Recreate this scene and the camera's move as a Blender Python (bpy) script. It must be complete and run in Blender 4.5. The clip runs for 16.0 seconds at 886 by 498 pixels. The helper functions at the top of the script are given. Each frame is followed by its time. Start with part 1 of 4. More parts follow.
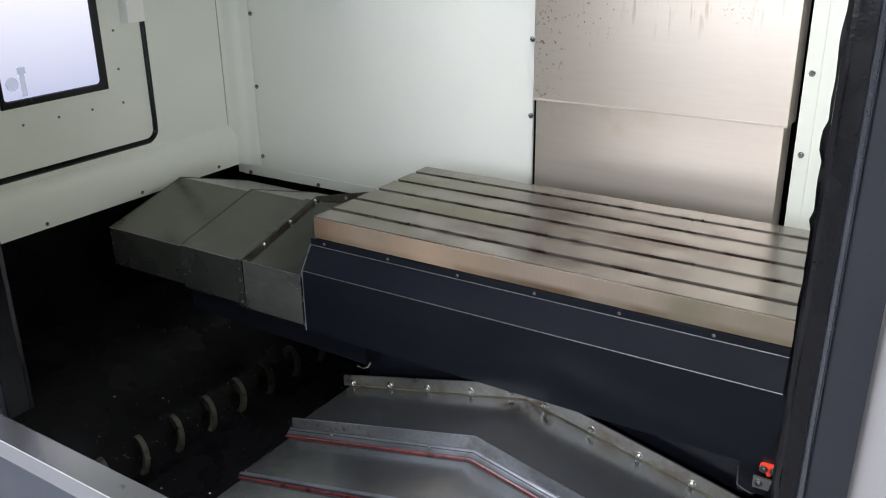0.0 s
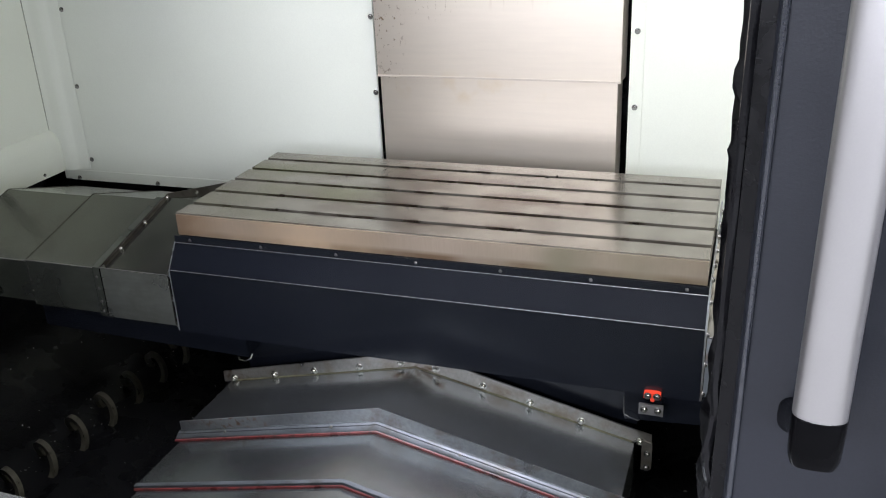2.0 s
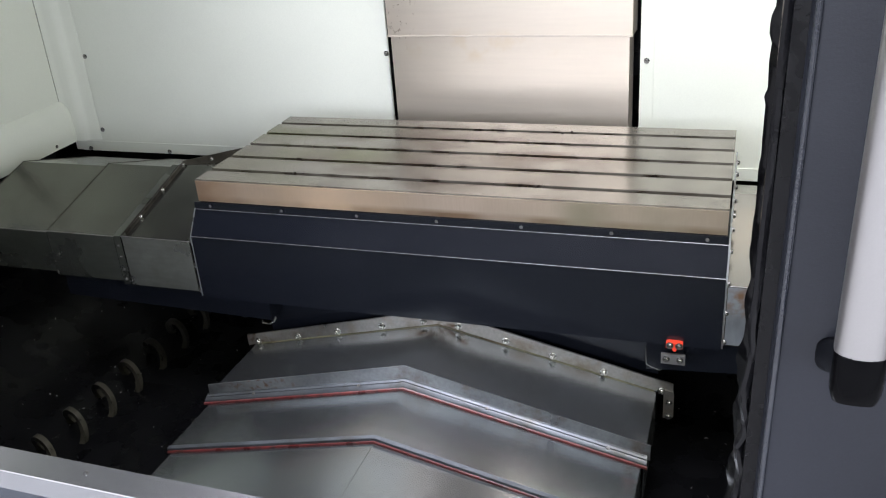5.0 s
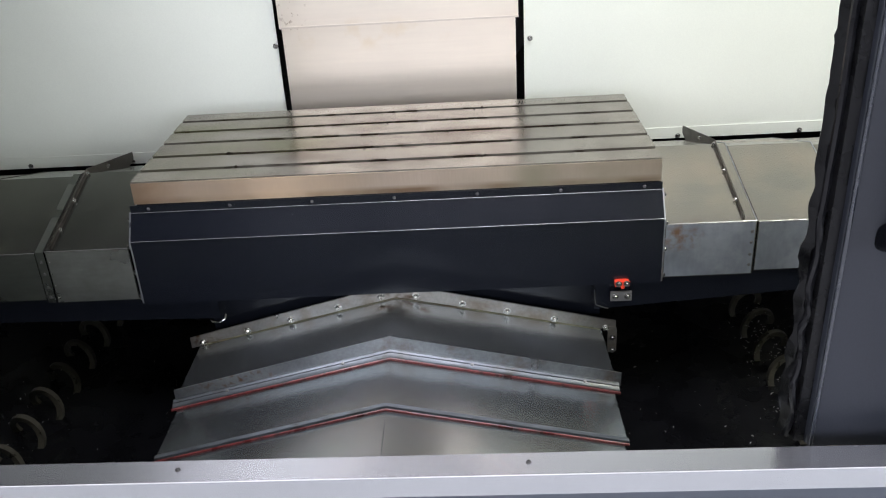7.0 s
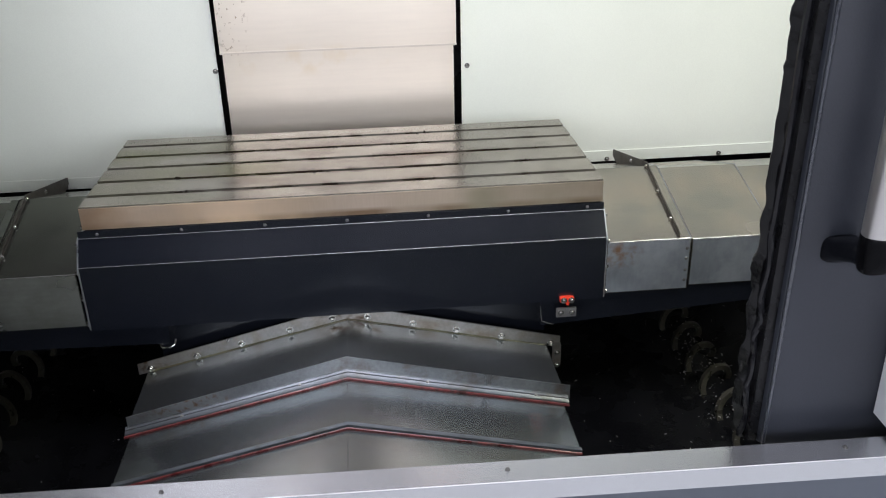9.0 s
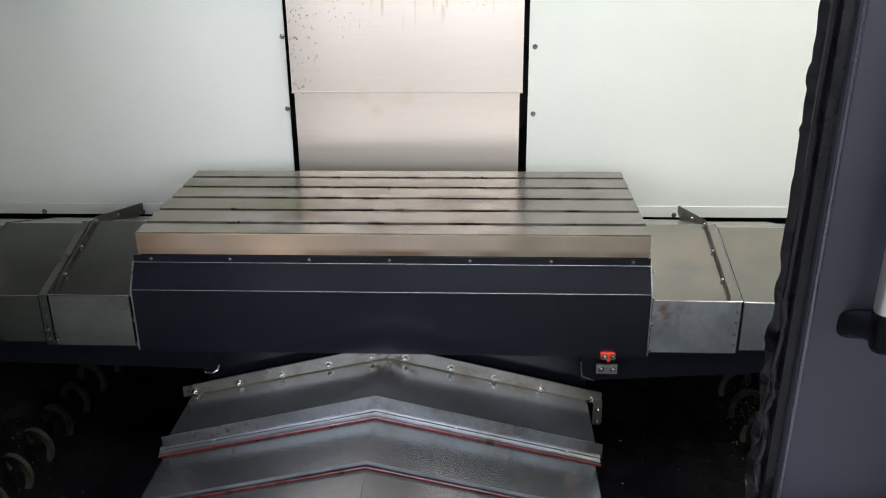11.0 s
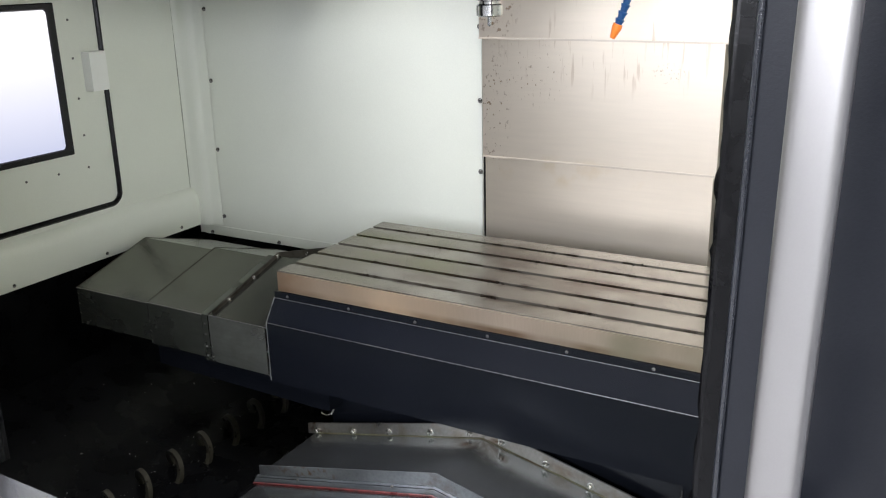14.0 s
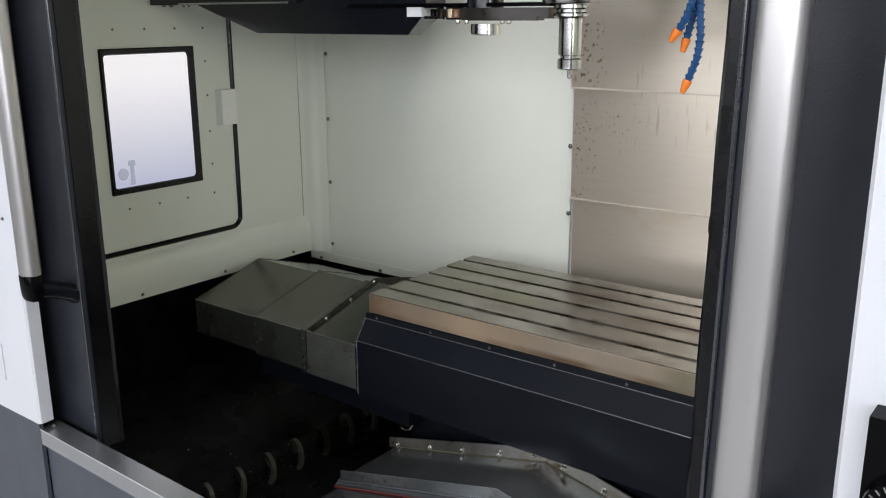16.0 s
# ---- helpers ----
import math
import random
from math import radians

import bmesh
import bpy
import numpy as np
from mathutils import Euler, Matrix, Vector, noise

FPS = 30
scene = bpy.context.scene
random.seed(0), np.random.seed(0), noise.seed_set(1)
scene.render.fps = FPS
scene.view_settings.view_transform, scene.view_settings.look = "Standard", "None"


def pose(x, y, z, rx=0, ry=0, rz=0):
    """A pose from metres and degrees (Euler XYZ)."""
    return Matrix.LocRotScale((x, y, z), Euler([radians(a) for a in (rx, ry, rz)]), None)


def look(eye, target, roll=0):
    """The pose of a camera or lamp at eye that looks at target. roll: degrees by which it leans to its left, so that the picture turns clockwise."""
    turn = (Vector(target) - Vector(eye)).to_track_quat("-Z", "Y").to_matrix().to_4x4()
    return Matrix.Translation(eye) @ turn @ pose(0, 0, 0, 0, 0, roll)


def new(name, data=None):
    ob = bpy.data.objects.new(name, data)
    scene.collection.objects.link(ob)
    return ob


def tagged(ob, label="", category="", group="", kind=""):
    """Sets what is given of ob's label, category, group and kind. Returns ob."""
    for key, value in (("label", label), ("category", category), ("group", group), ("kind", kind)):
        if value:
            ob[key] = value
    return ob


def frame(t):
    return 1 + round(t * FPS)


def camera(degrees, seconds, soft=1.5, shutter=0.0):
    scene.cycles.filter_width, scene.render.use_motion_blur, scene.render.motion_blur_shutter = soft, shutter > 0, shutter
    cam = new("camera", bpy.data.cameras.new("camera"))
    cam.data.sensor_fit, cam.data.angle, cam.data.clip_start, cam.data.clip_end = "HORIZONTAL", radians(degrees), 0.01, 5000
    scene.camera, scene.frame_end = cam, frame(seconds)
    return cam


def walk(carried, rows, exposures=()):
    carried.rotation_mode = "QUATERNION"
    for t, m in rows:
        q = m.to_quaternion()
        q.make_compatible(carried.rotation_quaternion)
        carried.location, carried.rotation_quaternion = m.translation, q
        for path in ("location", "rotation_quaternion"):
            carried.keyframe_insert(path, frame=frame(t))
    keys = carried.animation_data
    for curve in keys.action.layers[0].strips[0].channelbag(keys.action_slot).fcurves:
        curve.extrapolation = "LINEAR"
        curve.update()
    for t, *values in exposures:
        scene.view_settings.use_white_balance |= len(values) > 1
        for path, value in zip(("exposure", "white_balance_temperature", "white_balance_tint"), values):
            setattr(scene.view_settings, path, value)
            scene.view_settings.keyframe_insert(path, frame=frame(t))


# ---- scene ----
cam = camera(53.0, 16.0, soft=1.1)
PATH = [
    (0, (0.871, -1.74, 1.647), (-0.131, -0.172, 0.916), -0.8),
    (0.5, (0.802, -1.786, 1.643), (-0.034, -0.126, 0.905), -2.2),
    (1, (0.772, -1.825, 1.642), (0.093, -0.1, 0.892), -2.6),
    (1.5, (0.762, -1.84, 1.645), (0.133, -0.102, 0.88), -2.4),
    (2, (0.75, -1.846, 1.643), (0.128, -0.111, 0.866), -2.6),
    (2.5, (0.742, -1.84, 1.634), (0.116, -0.112, 0.846), -2.8),
    (3, (0.732, -1.828, 1.636), (0.101, -0.11, 0.83), -2.8),
    (5.5, (0.691, -1.938, 1.654), (0.101, -0.235, 0.786), -5.3),
    (6, (0.577, -2.088, 1.687), (0.165, -0.346, 0.795), -5.8),
    (6.5, (0.383, -2.139, 1.671), (0.114, -0.365, 0.787), -4.1),
    (7, (0.21, -2.109, 1.664), (0.147, -0.317, 0.777), -3.4),
    (7.5, (0.131, -2.121, 1.663), (0.223, -0.328, 0.782), -1.9),
    (8, (0.083, -2.142, 1.673), (0.237, -0.347, 0.804), -1.5),
    (10.5, (0.143, -2.169, 1.689), (0.242, -0.331, 0.907), 0.3),
    (11, (0.265, -2.163, 1.685), (0.176, -0.312, 0.934), -0.6),
    (11.5, (0.458, -2.164, 1.691), (0.12, -0.332, 0.964), -1.8),
    (12, (0.655, -2.173, 1.689), (0.131, -0.375, 0.988), -2.6),
    (12.5, (0.766, -2.132, 1.684), (0.15, -0.352, 1.012), -2.9),
    (13, (0.835, -1.983, 1.663), (0.073, -0.251, 1.017), -2.3),
    (13.5, (0.867, -1.861, 1.654), (-0.002, -0.172, 1.028), -1.3),
    (14, (0.948, -1.858, 1.672), (0.006, -0.202, 1.063), -1.3),
    (14.5, (1.045, -1.886, 1.684), (-0.009, -0.29, 1.099), -1.1),
    (15, (1.082, -1.921, 1.689), (-0.057, -0.375, 1.13), -0.9),
    (15.5, (1.107, -1.939, 1.692), (-0.059, -0.406, 1.156), -0.6),
    (16, (1.147, -1.958, 1.698), (-0.034, -0.428, 1.183), -0.3),
]
walk(cam, [(t, look(eye, target, roll)) for t, eye, target, roll in PATH],
     ((0.0, 0.12, 6220, 18), (1.0, 0.15, 6220, 18), (2.0, 0.26, 6220, 18), (3.0, 0.34, 6220, 18), (5.5, 0.40, 6240, 18), (6.0, 0.15, 6240, 18),
      (6.5, 0.22, 6240, 18), (7.5, 0.06, 6240, 18), (8.0, 0.00, 6240, 18), (10.5, 0.03, 6220, 18), (11.0, -0.04, 6220, 18), (12.0, 0.06, 6280, 17), (13.0, 0.08, 6360, 16),
      (14.0, 0.24, 6380, 16), (14.5, 0.04, 6410, 15), (15.0, -0.17, 6460, 15), (16.0, -0.20, 6510, 15)))

# ---- light ----
world = bpy.data.worlds.new("hall_light")
scene.world = world
world.use_nodes = True
world.node_tree.nodes["Background"].inputs[0].default_value = (0.80, 0.88, 1.0, 1)
world.node_tree.nodes["Background"].inputs[1].default_value = 0.25


def area_lamp(name, eye, target, sx, sy, power, color):
    data = bpy.data.lights.new(name, "AREA")
    data.shape, data.size, data.size_y, data.energy, data.color = "RECTANGLE", sx, sy, power, color
    ob = new(name, data)
    ob.matrix_world = look(eye, target)
    return ob


# daylight from the hall's window band behind the camera, roof lights above the machine
area_lamp("window_daylight", (0.1, -6.9, 2.35), (0.0, 0.0, 1.25), 14.0, 2.9, 950, (0.895, 0.95, 1.0))
# roof light of the hall, shining into the open top of the machine
area_lamp("roof_light", (-0.4, -0.6, 5.9), (0.0, -0.2, 0.8), 5.0, 2.5, 410, (0.955, 0.96, 1.0))
# an unseen work lamp, assumed in the front corner behind the door
area_lamp("assumed_work_lamp", (1.42, -0.78, 1.86), (-0.2, 0.75, 1.10), 0.12, 0.5, 13, (0.97, 1.0, 0.80))


# ---- materials ----
def mat(name, color, rough=0.5, metal=0.0, var=0.12, scale=6.0, fine=150.0, bump=0.03, stretch=(1, 1, 1),
        stain=None, stain_scale=9.0, stain_cut=(0.55, 0.68), rough_var=0.1, stain_detail=4, coat=0.0, spec=0.5, aniso=0.0):
    m = bpy.data.materials.new(name)
    m.use_nodes = True
    n, l = m.node_tree.nodes, m.node_tree.links
    b = n["Principled BSDF"]
    b.inputs["Metallic"].default_value = metal
    b.inputs["Specular IOR Level"].default_value = spec
    b.inputs["Coat Weight"].default_value = coat
    b.inputs["Anisotropic"].default_value = aniso
    tc, mp = n.new("ShaderNodeTexCoord"), n.new("ShaderNodeMapping")
    mp.inputs["Scale"].default_value = stretch
    l.new(tc.outputs["Object"], mp.inputs["Vector"])
    big, small = n.new("ShaderNodeTexNoise"), n.new("ShaderNodeTexNoise")
    big.inputs["Scale"].default_value, big.inputs["Detail"].default_value = scale, 5
    small.inputs["Scale"].default_value, small.inputs["Detail"].default_value = fine, 3
    l.new(tc.outputs["Object"], big.inputs["Vector"])
    l.new(mp.outputs["Vector"], small.inputs["Vector"])
    ramp = n.new("ShaderNodeMapRange")
    ramp.inputs["From Min"].default_value, ramp.inputs["From Max"].default_value = 0.3, 0.7
    ramp.inputs["To Min"].default_value, ramp.inputs["To Max"].default_value = 1 - var, 1 + var
    l.new(big.outputs["Fac"], ramp.inputs["Value"])
    mul = n.new("ShaderNodeMix")
    mul.data_type, mul.blend_type = "RGBA", "MULTIPLY"
    mul.inputs["Factor"].default_value = 1
    mul.inputs["A"].default_value = (*color, 1)
    l.new(ramp.outputs["Result"], mul.inputs["B"])
    out = mul.outputs["Result"]
    if var:
        fr = n.new("ShaderNodeMapRange")
        fr.inputs["From Min"].default_value, fr.inputs["From Max"].default_value = 0.3, 0.7
        fr.inputs["To Min"].default_value, fr.inputs["To Max"].default_value = 1 - var * 0.6, 1 + var * 0.6
        l.new(small.outputs["Fac"], fr.inputs["Value"])
        mul2 = n.new("ShaderNodeMix")
        mul2.data_type, mul2.blend_type = "RGBA", "MULTIPLY"
        mul2.inputs["Factor"].default_value = 1
        l.new(out, mul2.inputs["A"])
        l.new(fr.outputs["Result"], mul2.inputs["B"])
        out = mul2.outputs["Result"]
    rr = n.new("ShaderNodeMapRange")
    rr.inputs["From Min"].default_value, rr.inputs["From Max"].default_value = 0.3, 0.7
    rr.inputs["To Min"].default_value, rr.inputs["To Max"].default_value = max(0.02, rough - rough_var), min(1, rough + rough_var)
    l.new(big.outputs["Fac"], rr.inputs["Value"])
    rough_out = rr.outputs["Result"]
    if stain:
        sn = n.new("ShaderNodeTexNoise")
        sn.inputs["Scale"].default_value, sn.inputs["Detail"].default_value = stain_scale, stain_detail
        sn.inputs["Roughness"].default_value = 0.6
        l.new(tc.outputs["Object"], sn.inputs["Vector"])
        sr = n.new("ShaderNodeMapRange")
        sr.inputs["From Min"].default_value, sr.inputs["From Max"].default_value = stain_cut
        sr.inputs["To Max"].default_value = stain[3]
        l.new(sn.outputs["Fac"], sr.inputs["Value"])
        mix = n.new("ShaderNodeMix")
        mix.data_type = "RGBA"
        l.new(sr.outputs["Result"], mix.inputs["Factor"])
        l.new(out, mix.inputs["A"])
        mix.inputs["B"].default_value = (*stain[:3], 1)
        out = mix.outputs["Result"]
    l.new(out, b.inputs["Base Color"])
    l.new(rough_out, b.inputs["Roughness"])
    if bump:
        bp = n.new("ShaderNodeBump")
        bp.inputs["Strength"].default_value, bp.inputs["Distance"].default_value = bump, 0.004
        l.new(small.outputs["Fac"], bp.inputs["Height"])
        l.new(bp.outputs["Normal"], b.inputs["Normal"])
    return m


def patch(m, centre, radius, color, scale, cut, stretch=(1, 1, 1), soft=0.08):
    """Specks or streaks of colour within an ellipsoid of the object's own space."""
    n, l = m.node_tree.nodes, m.node_tree.links
    b = n["Principled BSDF"]
    old = b.inputs["Base Color"].links[0].from_socket
    r = radius if isinstance(radius, tuple) else (radius,) * 3
    tc = n.new("ShaderNodeTexCoord")
    off, div, ln = n.new("ShaderNodeVectorMath"), n.new("ShaderNodeVectorMath"), n.new("ShaderNodeVectorMath")
    off.operation, div.operation, ln.operation = "SUBTRACT", "DIVIDE", "LENGTH"
    off.inputs[1].default_value, div.inputs[1].default_value = centre, r
    l.new(tc.outputs["Object"], off.inputs[0])
    l.new(off.outputs[0], div.inputs[0])
    l.new(div.outputs[0], ln.inputs[0])
    fall = n.new("ShaderNodeMapRange")
    fall.inputs["From Min"].default_value, fall.inputs["From Max"].default_value = 0.5, 1.0
    fall.inputs["To Min"].default_value, fall.inputs["To Max"].default_value = 1.0, 0.0
    l.new(ln.outputs["Value"], fall.inputs["Value"])
    mp, nz, th = n.new("ShaderNodeMapping"), n.new("ShaderNodeTexNoise"), n.new("ShaderNodeMapRange")
    mp.inputs["Scale"].default_value = stretch
    nz.inputs["Scale"].default_value, nz.inputs["Detail"].default_value = scale, 4
    th.inputs["From Min"].default_value, th.inputs["From Max"].default_value = 1 - cut, 1 - cut + soft
    l.new(tc.outputs["Object"], mp.inputs["Vector"])
    l.new(mp.outputs["Vector"], nz.inputs["Vector"])
    l.new(nz.outputs["Fac"], th.inputs["Value"])
    mu = n.new("ShaderNodeMath")
    mu.operation = "MULTIPLY"
    l.new(fall.outputs["Result"], mu.inputs[0])
    l.new(th.outputs["Result"], mu.inputs[1])
    mix = n.new("ShaderNodeMix")
    mix.data_type = "RGBA"
    l.new(mu.outputs["Value"], mix.inputs["Factor"])
    l.new(old, mix.inputs["A"])
    mix.inputs["B"].default_value = (*color, 1)
    l.new(mix.outputs["Result"], b.inputs["Base Color"])


def brushed(m, across, amount):
    """Brushed metal: gloss is spread across the grain."""
    n, l = m.node_tree.nodes, m.node_tree.links
    b = n["Principled BSDF"]
    v = n.new("ShaderNodeCombineXYZ")
    for k in range(3):
        v.inputs[k].default_value = across[k]
    b.inputs["Anisotropic"].default_value = amount
    l.new(v.outputs["Vector"], b.inputs["Tangent"])


WHITE = mat("enclosure_paint", (0.748, 0.772, 0.690), 0.34, var=0.03, scale=2.5, fine=260, bump=0.05, rough_var=0.06)
PANEL_WHITE = mat("outer_white_paint", (0.60, 0.61, 0.63), 0.4, var=0.02, fine=400, bump=0.08)
BOX_WHITE = mat("white_plastic", (0.86, 0.87, 0.83), 0.4, var=0.02, fine=300)
NAVY = mat("dark_blue_grey_paint", (0.0060, 0.0072, 0.0106), 0.22, spec=0.42, var=0.05, scale=5, fine=500, bump=0.03, rough_var=0.03,
           stain=(0.20, 0.20, 0.20, 0.7), stain_scale=230, stain_cut=(0.785, 0.82), stain_detail=1)
GREY_PANEL = mat("anthracite_paint", (0.055, 0.063, 0.078), 0.45, var=0.05, fine=600, bump=0.12)
DOOR_PAINT = mat("door_paint", (0.017, 0.019, 0.025), 0.40, spec=0.36, var=0.08, fine=330, bump=0.09)
DOOR_EDGE = mat("glossy_door_edge", (0.022, 0.025, 0.032), 0.18, spec=0.9, var=0.08, fine=380, bump=0.05)
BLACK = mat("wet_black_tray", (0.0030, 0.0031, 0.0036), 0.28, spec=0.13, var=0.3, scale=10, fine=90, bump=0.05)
RUBBER = mat("black_rubber", (0.005, 0.005, 0.006), 0.19, spec=0.3, var=0.2, scale=30, fine=200, bump=0.1)
CRINKLE = mat("crinkled_rubber", (0.0045, 0.0045, 0.005), 0.30, spec=0.20, var=0.2, scale=30, fine=170, bump=0.05, stretch=(1, 1, 2))
PLASTIC = mat("black_plastic", (0.0022, 0.0022, 0.0026), 0.15, spec=0.06, var=0.1)
TABLE = mat("ground_cast_iron", (0.258, 0.240, 0.202), 0.27, 0.72, var=0.14, scale=7, fine=90, bump=0.03, stretch=(0.06, 3, 1),
            stain=(0.085, 0.062, 0.048, 0.8), stain_scale=6, stain_cut=(0.44, 0.80), rough_var=0.0, stain_detail=3)
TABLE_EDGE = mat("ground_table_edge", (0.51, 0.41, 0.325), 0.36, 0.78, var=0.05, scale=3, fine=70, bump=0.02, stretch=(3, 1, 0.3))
# right cover fronts: stained steel, bluish daylight put into the colour
LIT_FRONT_STEEL = mat("stained_daylit_front_steel", (0.30, 0.325, 0.355), 0.40, 0.8, var=0.14, scale=9, fine=70, bump=0.0, stretch=(1, 1, 0.3),
                  stain=(0.48, 0.50, 0.53, 0.6), stain_scale=14, stain_cut=(0.45, 0.75), stain_detail=5)
patch(LIT_FRONT_STEEL, (-0.30, -0.25, 0.115), (0.065, 0.05, 0.045), (0.25, 0.15, 0.09), 38, 0.56, (1, 1, 1), 0.22)
# left cover fronts: the same steel darkened, dark reflections put into the colour
SHADED_FRONT = mat("shaded_front_steel", (0.17, 0.182, 0.157), 0.30, 0.85, var=0.12, scale=6, fine=70, bump=0.0, stretch=(0.2, 1, 1),
                 stain=(0.11, 0.12, 0.095, 0.6), stain_scale=7, stain_cut=(0.42, 0.72), stain_detail=5)
# left front nearest the table: the same steel brightened for its reflection
HALF_LIT_FRONT = mat("half_lit_front_steel", (0.30, 0.31, 0.285), 0.30, 0.85, var=0.12, scale=6, fine=70, bump=0.0, stretch=(0.2, 1, 1),
                  stain=(0.18, 0.19, 0.16, 0.6), stain_scale=9, stain_cut=(0.42, 0.72), stain_detail=5)
HOLDER_STEEL = mat("dull_wiper_holder_steel", (0.125, 0.137, 0.150), 0.42, 0.85, var=0.15, scale=9, fine=120, bump=0.02, stretch=(0.1, 2, 2),
                   stain=(0.075, 0.07, 0.055, 0.7), stain_scale=13, stain_cut=(0.50, 0.68), stain_detail=5)
# left cover tops: same steel as the right, shade put into its colour
DIM_STEEL = mat("dim_brushed_cover_steel", (0.165, 0.169, 0.148), 0.21, 0.92, var=0.10, scale=3, fine=140, bump=0.025, stretch=(0.06, 3, 3), rough_var=0.06,
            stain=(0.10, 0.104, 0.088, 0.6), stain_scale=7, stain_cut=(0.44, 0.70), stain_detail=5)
STEEL_Y = mat("oily_cover_steel", (0.345, 0.375, 0.392), 0.22, 0.95, var=0.03, scale=4, fine=24, bump=0.0, stretch=(0.05, 2, 2),
              stain=(0.29, 0.295, 0.255, 0.6), stain_scale=4, stain_cut=(0.40, 0.85), rough_var=0.0, stain_detail=2)
COLUMN_STEEL = mat("stained_column_steel", (0.79, 0.705, 0.595), 0.31, 0.74, var=0.03, scale=3, fine=45, bump=0.006, stretch=(0.15, 1, 2), rough_var=0.0)
# right cover tops: rust spots, and a lighter tone for the brighter side
LIT_RUST_STEEL = mat("lit_rust_spotted_cover_steel", (0.25, 0.24, 0.212), 0.22, 0.92, var=0.10, scale=3, fine=140, bump=0.025, stretch=(0.06, 3, 3), rough_var=0.09)
patch(LIT_RUST_STEEL, (0.0, 0.05, 0.2), (0.6, 0.4, 0.14), (0.40, 0.335, 0.265), 5, 0.60, soft=0.4)
patch(LIT_RUST_STEEL, (-0.29, -0.245, 0.122), (0.07, 0.05, 0.045), (0.20, 0.12, 0.08), 60, 0.50)
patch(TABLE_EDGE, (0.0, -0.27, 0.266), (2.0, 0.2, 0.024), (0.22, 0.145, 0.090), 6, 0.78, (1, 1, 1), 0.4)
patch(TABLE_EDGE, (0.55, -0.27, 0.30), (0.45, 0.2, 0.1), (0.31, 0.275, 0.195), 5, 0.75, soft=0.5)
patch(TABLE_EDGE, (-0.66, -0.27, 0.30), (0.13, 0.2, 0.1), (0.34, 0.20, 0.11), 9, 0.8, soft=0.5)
patch(COLUMN_STEEL, (-0.338, -0.035, 0.52), (0.06, 0.2, 0.22), (0.36, 0.26, 0.17), 85, 0.40, (1.0, 1, 0.85), 0.06)
patch(COLUMN_STEEL, (-0.22, -0.035, 0.64), (0.16, 0.2, 0.12), (0.44, 0.34, 0.24), 105, 0.36, (1.2, 1, 0.7), 0.05)
patch(COLUMN_STEEL, (0.23, -0.035, 0.655), (0.06, 0.2, 0.035), (0.48, 0.38, 0.28), 105, 0.42, (1.2, 1, 0.9), 0.08)
patch(COLUMN_STEEL, (-0.33, -0.04, 0.86), (0.09, 0.2, 0.16), (0.36, 0.25, 0.16), 60, 0.44)
patch(COLUMN_STEEL, (0.05, -0.035, 0.72), (0.45, 0.3, 0.16), (0.64, 0.54, 0.43), 70, 0.40, (1.0, 1, 0.10))
patch(COLUMN_STEEL, (-0.10, -0.03, 0.33), (0.34, 0.3, 0.06), (0.74, 0.62, 0.45), 14, 0.50, soft=0.3)
for sy in (-0.196, -0.09, 0.016, 0.117, 0.215):
    patch(TABLE, (0.0, sy, 0.33), (0.8, 0.030, 0.1), (0.070, 0.050, 0.036), 22, 0.52, (0.6, 1.2, 1), 0.13)
patch(TABLE, (-0.05, 0.0, 0.33), (0.55, 0.26, 0.1), (0.100, 0.068, 0.048), 8, 0.56, (0.6, 1.6, 1), 0.20)
patch(TABLE, (-0.5, 0.0, 0.33), (0.45, 0.32, 0.1), (0.150, 0.145, 0.080), 4, 0.58, (0.8, 1.5, 1), 0.25)
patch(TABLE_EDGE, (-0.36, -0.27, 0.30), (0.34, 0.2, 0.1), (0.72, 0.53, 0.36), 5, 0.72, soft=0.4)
SILL_STEEL = mat("satin_stainless", (0.50, 0.51, 0.525), 0.27, 0.92, var=0.02, scale=4, fine=160, bump=0.0, stretch=(0.05, 3, 3), rough_var=0.0)
HEM_STEEL = mat("bright_hem_steel", (0.66, 0.58, 0.49), 0.45, 0.6, var=0.06, scale=12, fine=90, stretch=(0.3, 1, 1))
FOLD_HIGHLIGHT = mat("fold_highlight_steel", (0.62, 0.61, 0.60), 0.45, 0.5, var=0.06, scale=12, fine=90)
SEALANT = mat("yellowed_sealant", (0.13, 0.125, 0.075), 0.35, var=0.3, scale=12, fine=120, bump=0.05, stain=(0.10, 0.06, 0.03, 0.8), stain_scale=9, stain_cut=(0.5, 0.7))
SEAL = mat("dull_black_rubber", (0.003, 0.003, 0.0034), 0.17, spec=0.30, var=0.2, scale=30, fine=150, bump=0.08)
FLANGE_STEEL = mat("oil_stained_flange_steel", (0.30, 0.285, 0.26), 0.36, 0.85, var=0.15, scale=8, fine=120, bump=0.08,
                   stain=(0.17, 0.11, 0.06, 0.65), stain_scale=11, stain_cut=(0.50, 0.70), stain_detail=6)
LIP_STEEL = mat("worn_lip_steel", (0.345, 0.363, 0.378), 0.36, 0.85, var=0.15, scale=8, fine=120, bump=0.08,
                stain=(0.17, 0.105, 0.06, 0.75), stain_scale=12, stain_cut=(0.52, 0.70), stain_detail=6)
GRIMY_LIP = mat("grimy_lip_steel", (0.075, 0.068, 0.055), 0.42, 0.7, var=0.25, scale=12, fine=120, bump=0.08,
                stain=(0.022, 0.016, 0.011, 0.85), stain_scale=16, stain_cut=(0.45, 0.66), stain_detail=5)
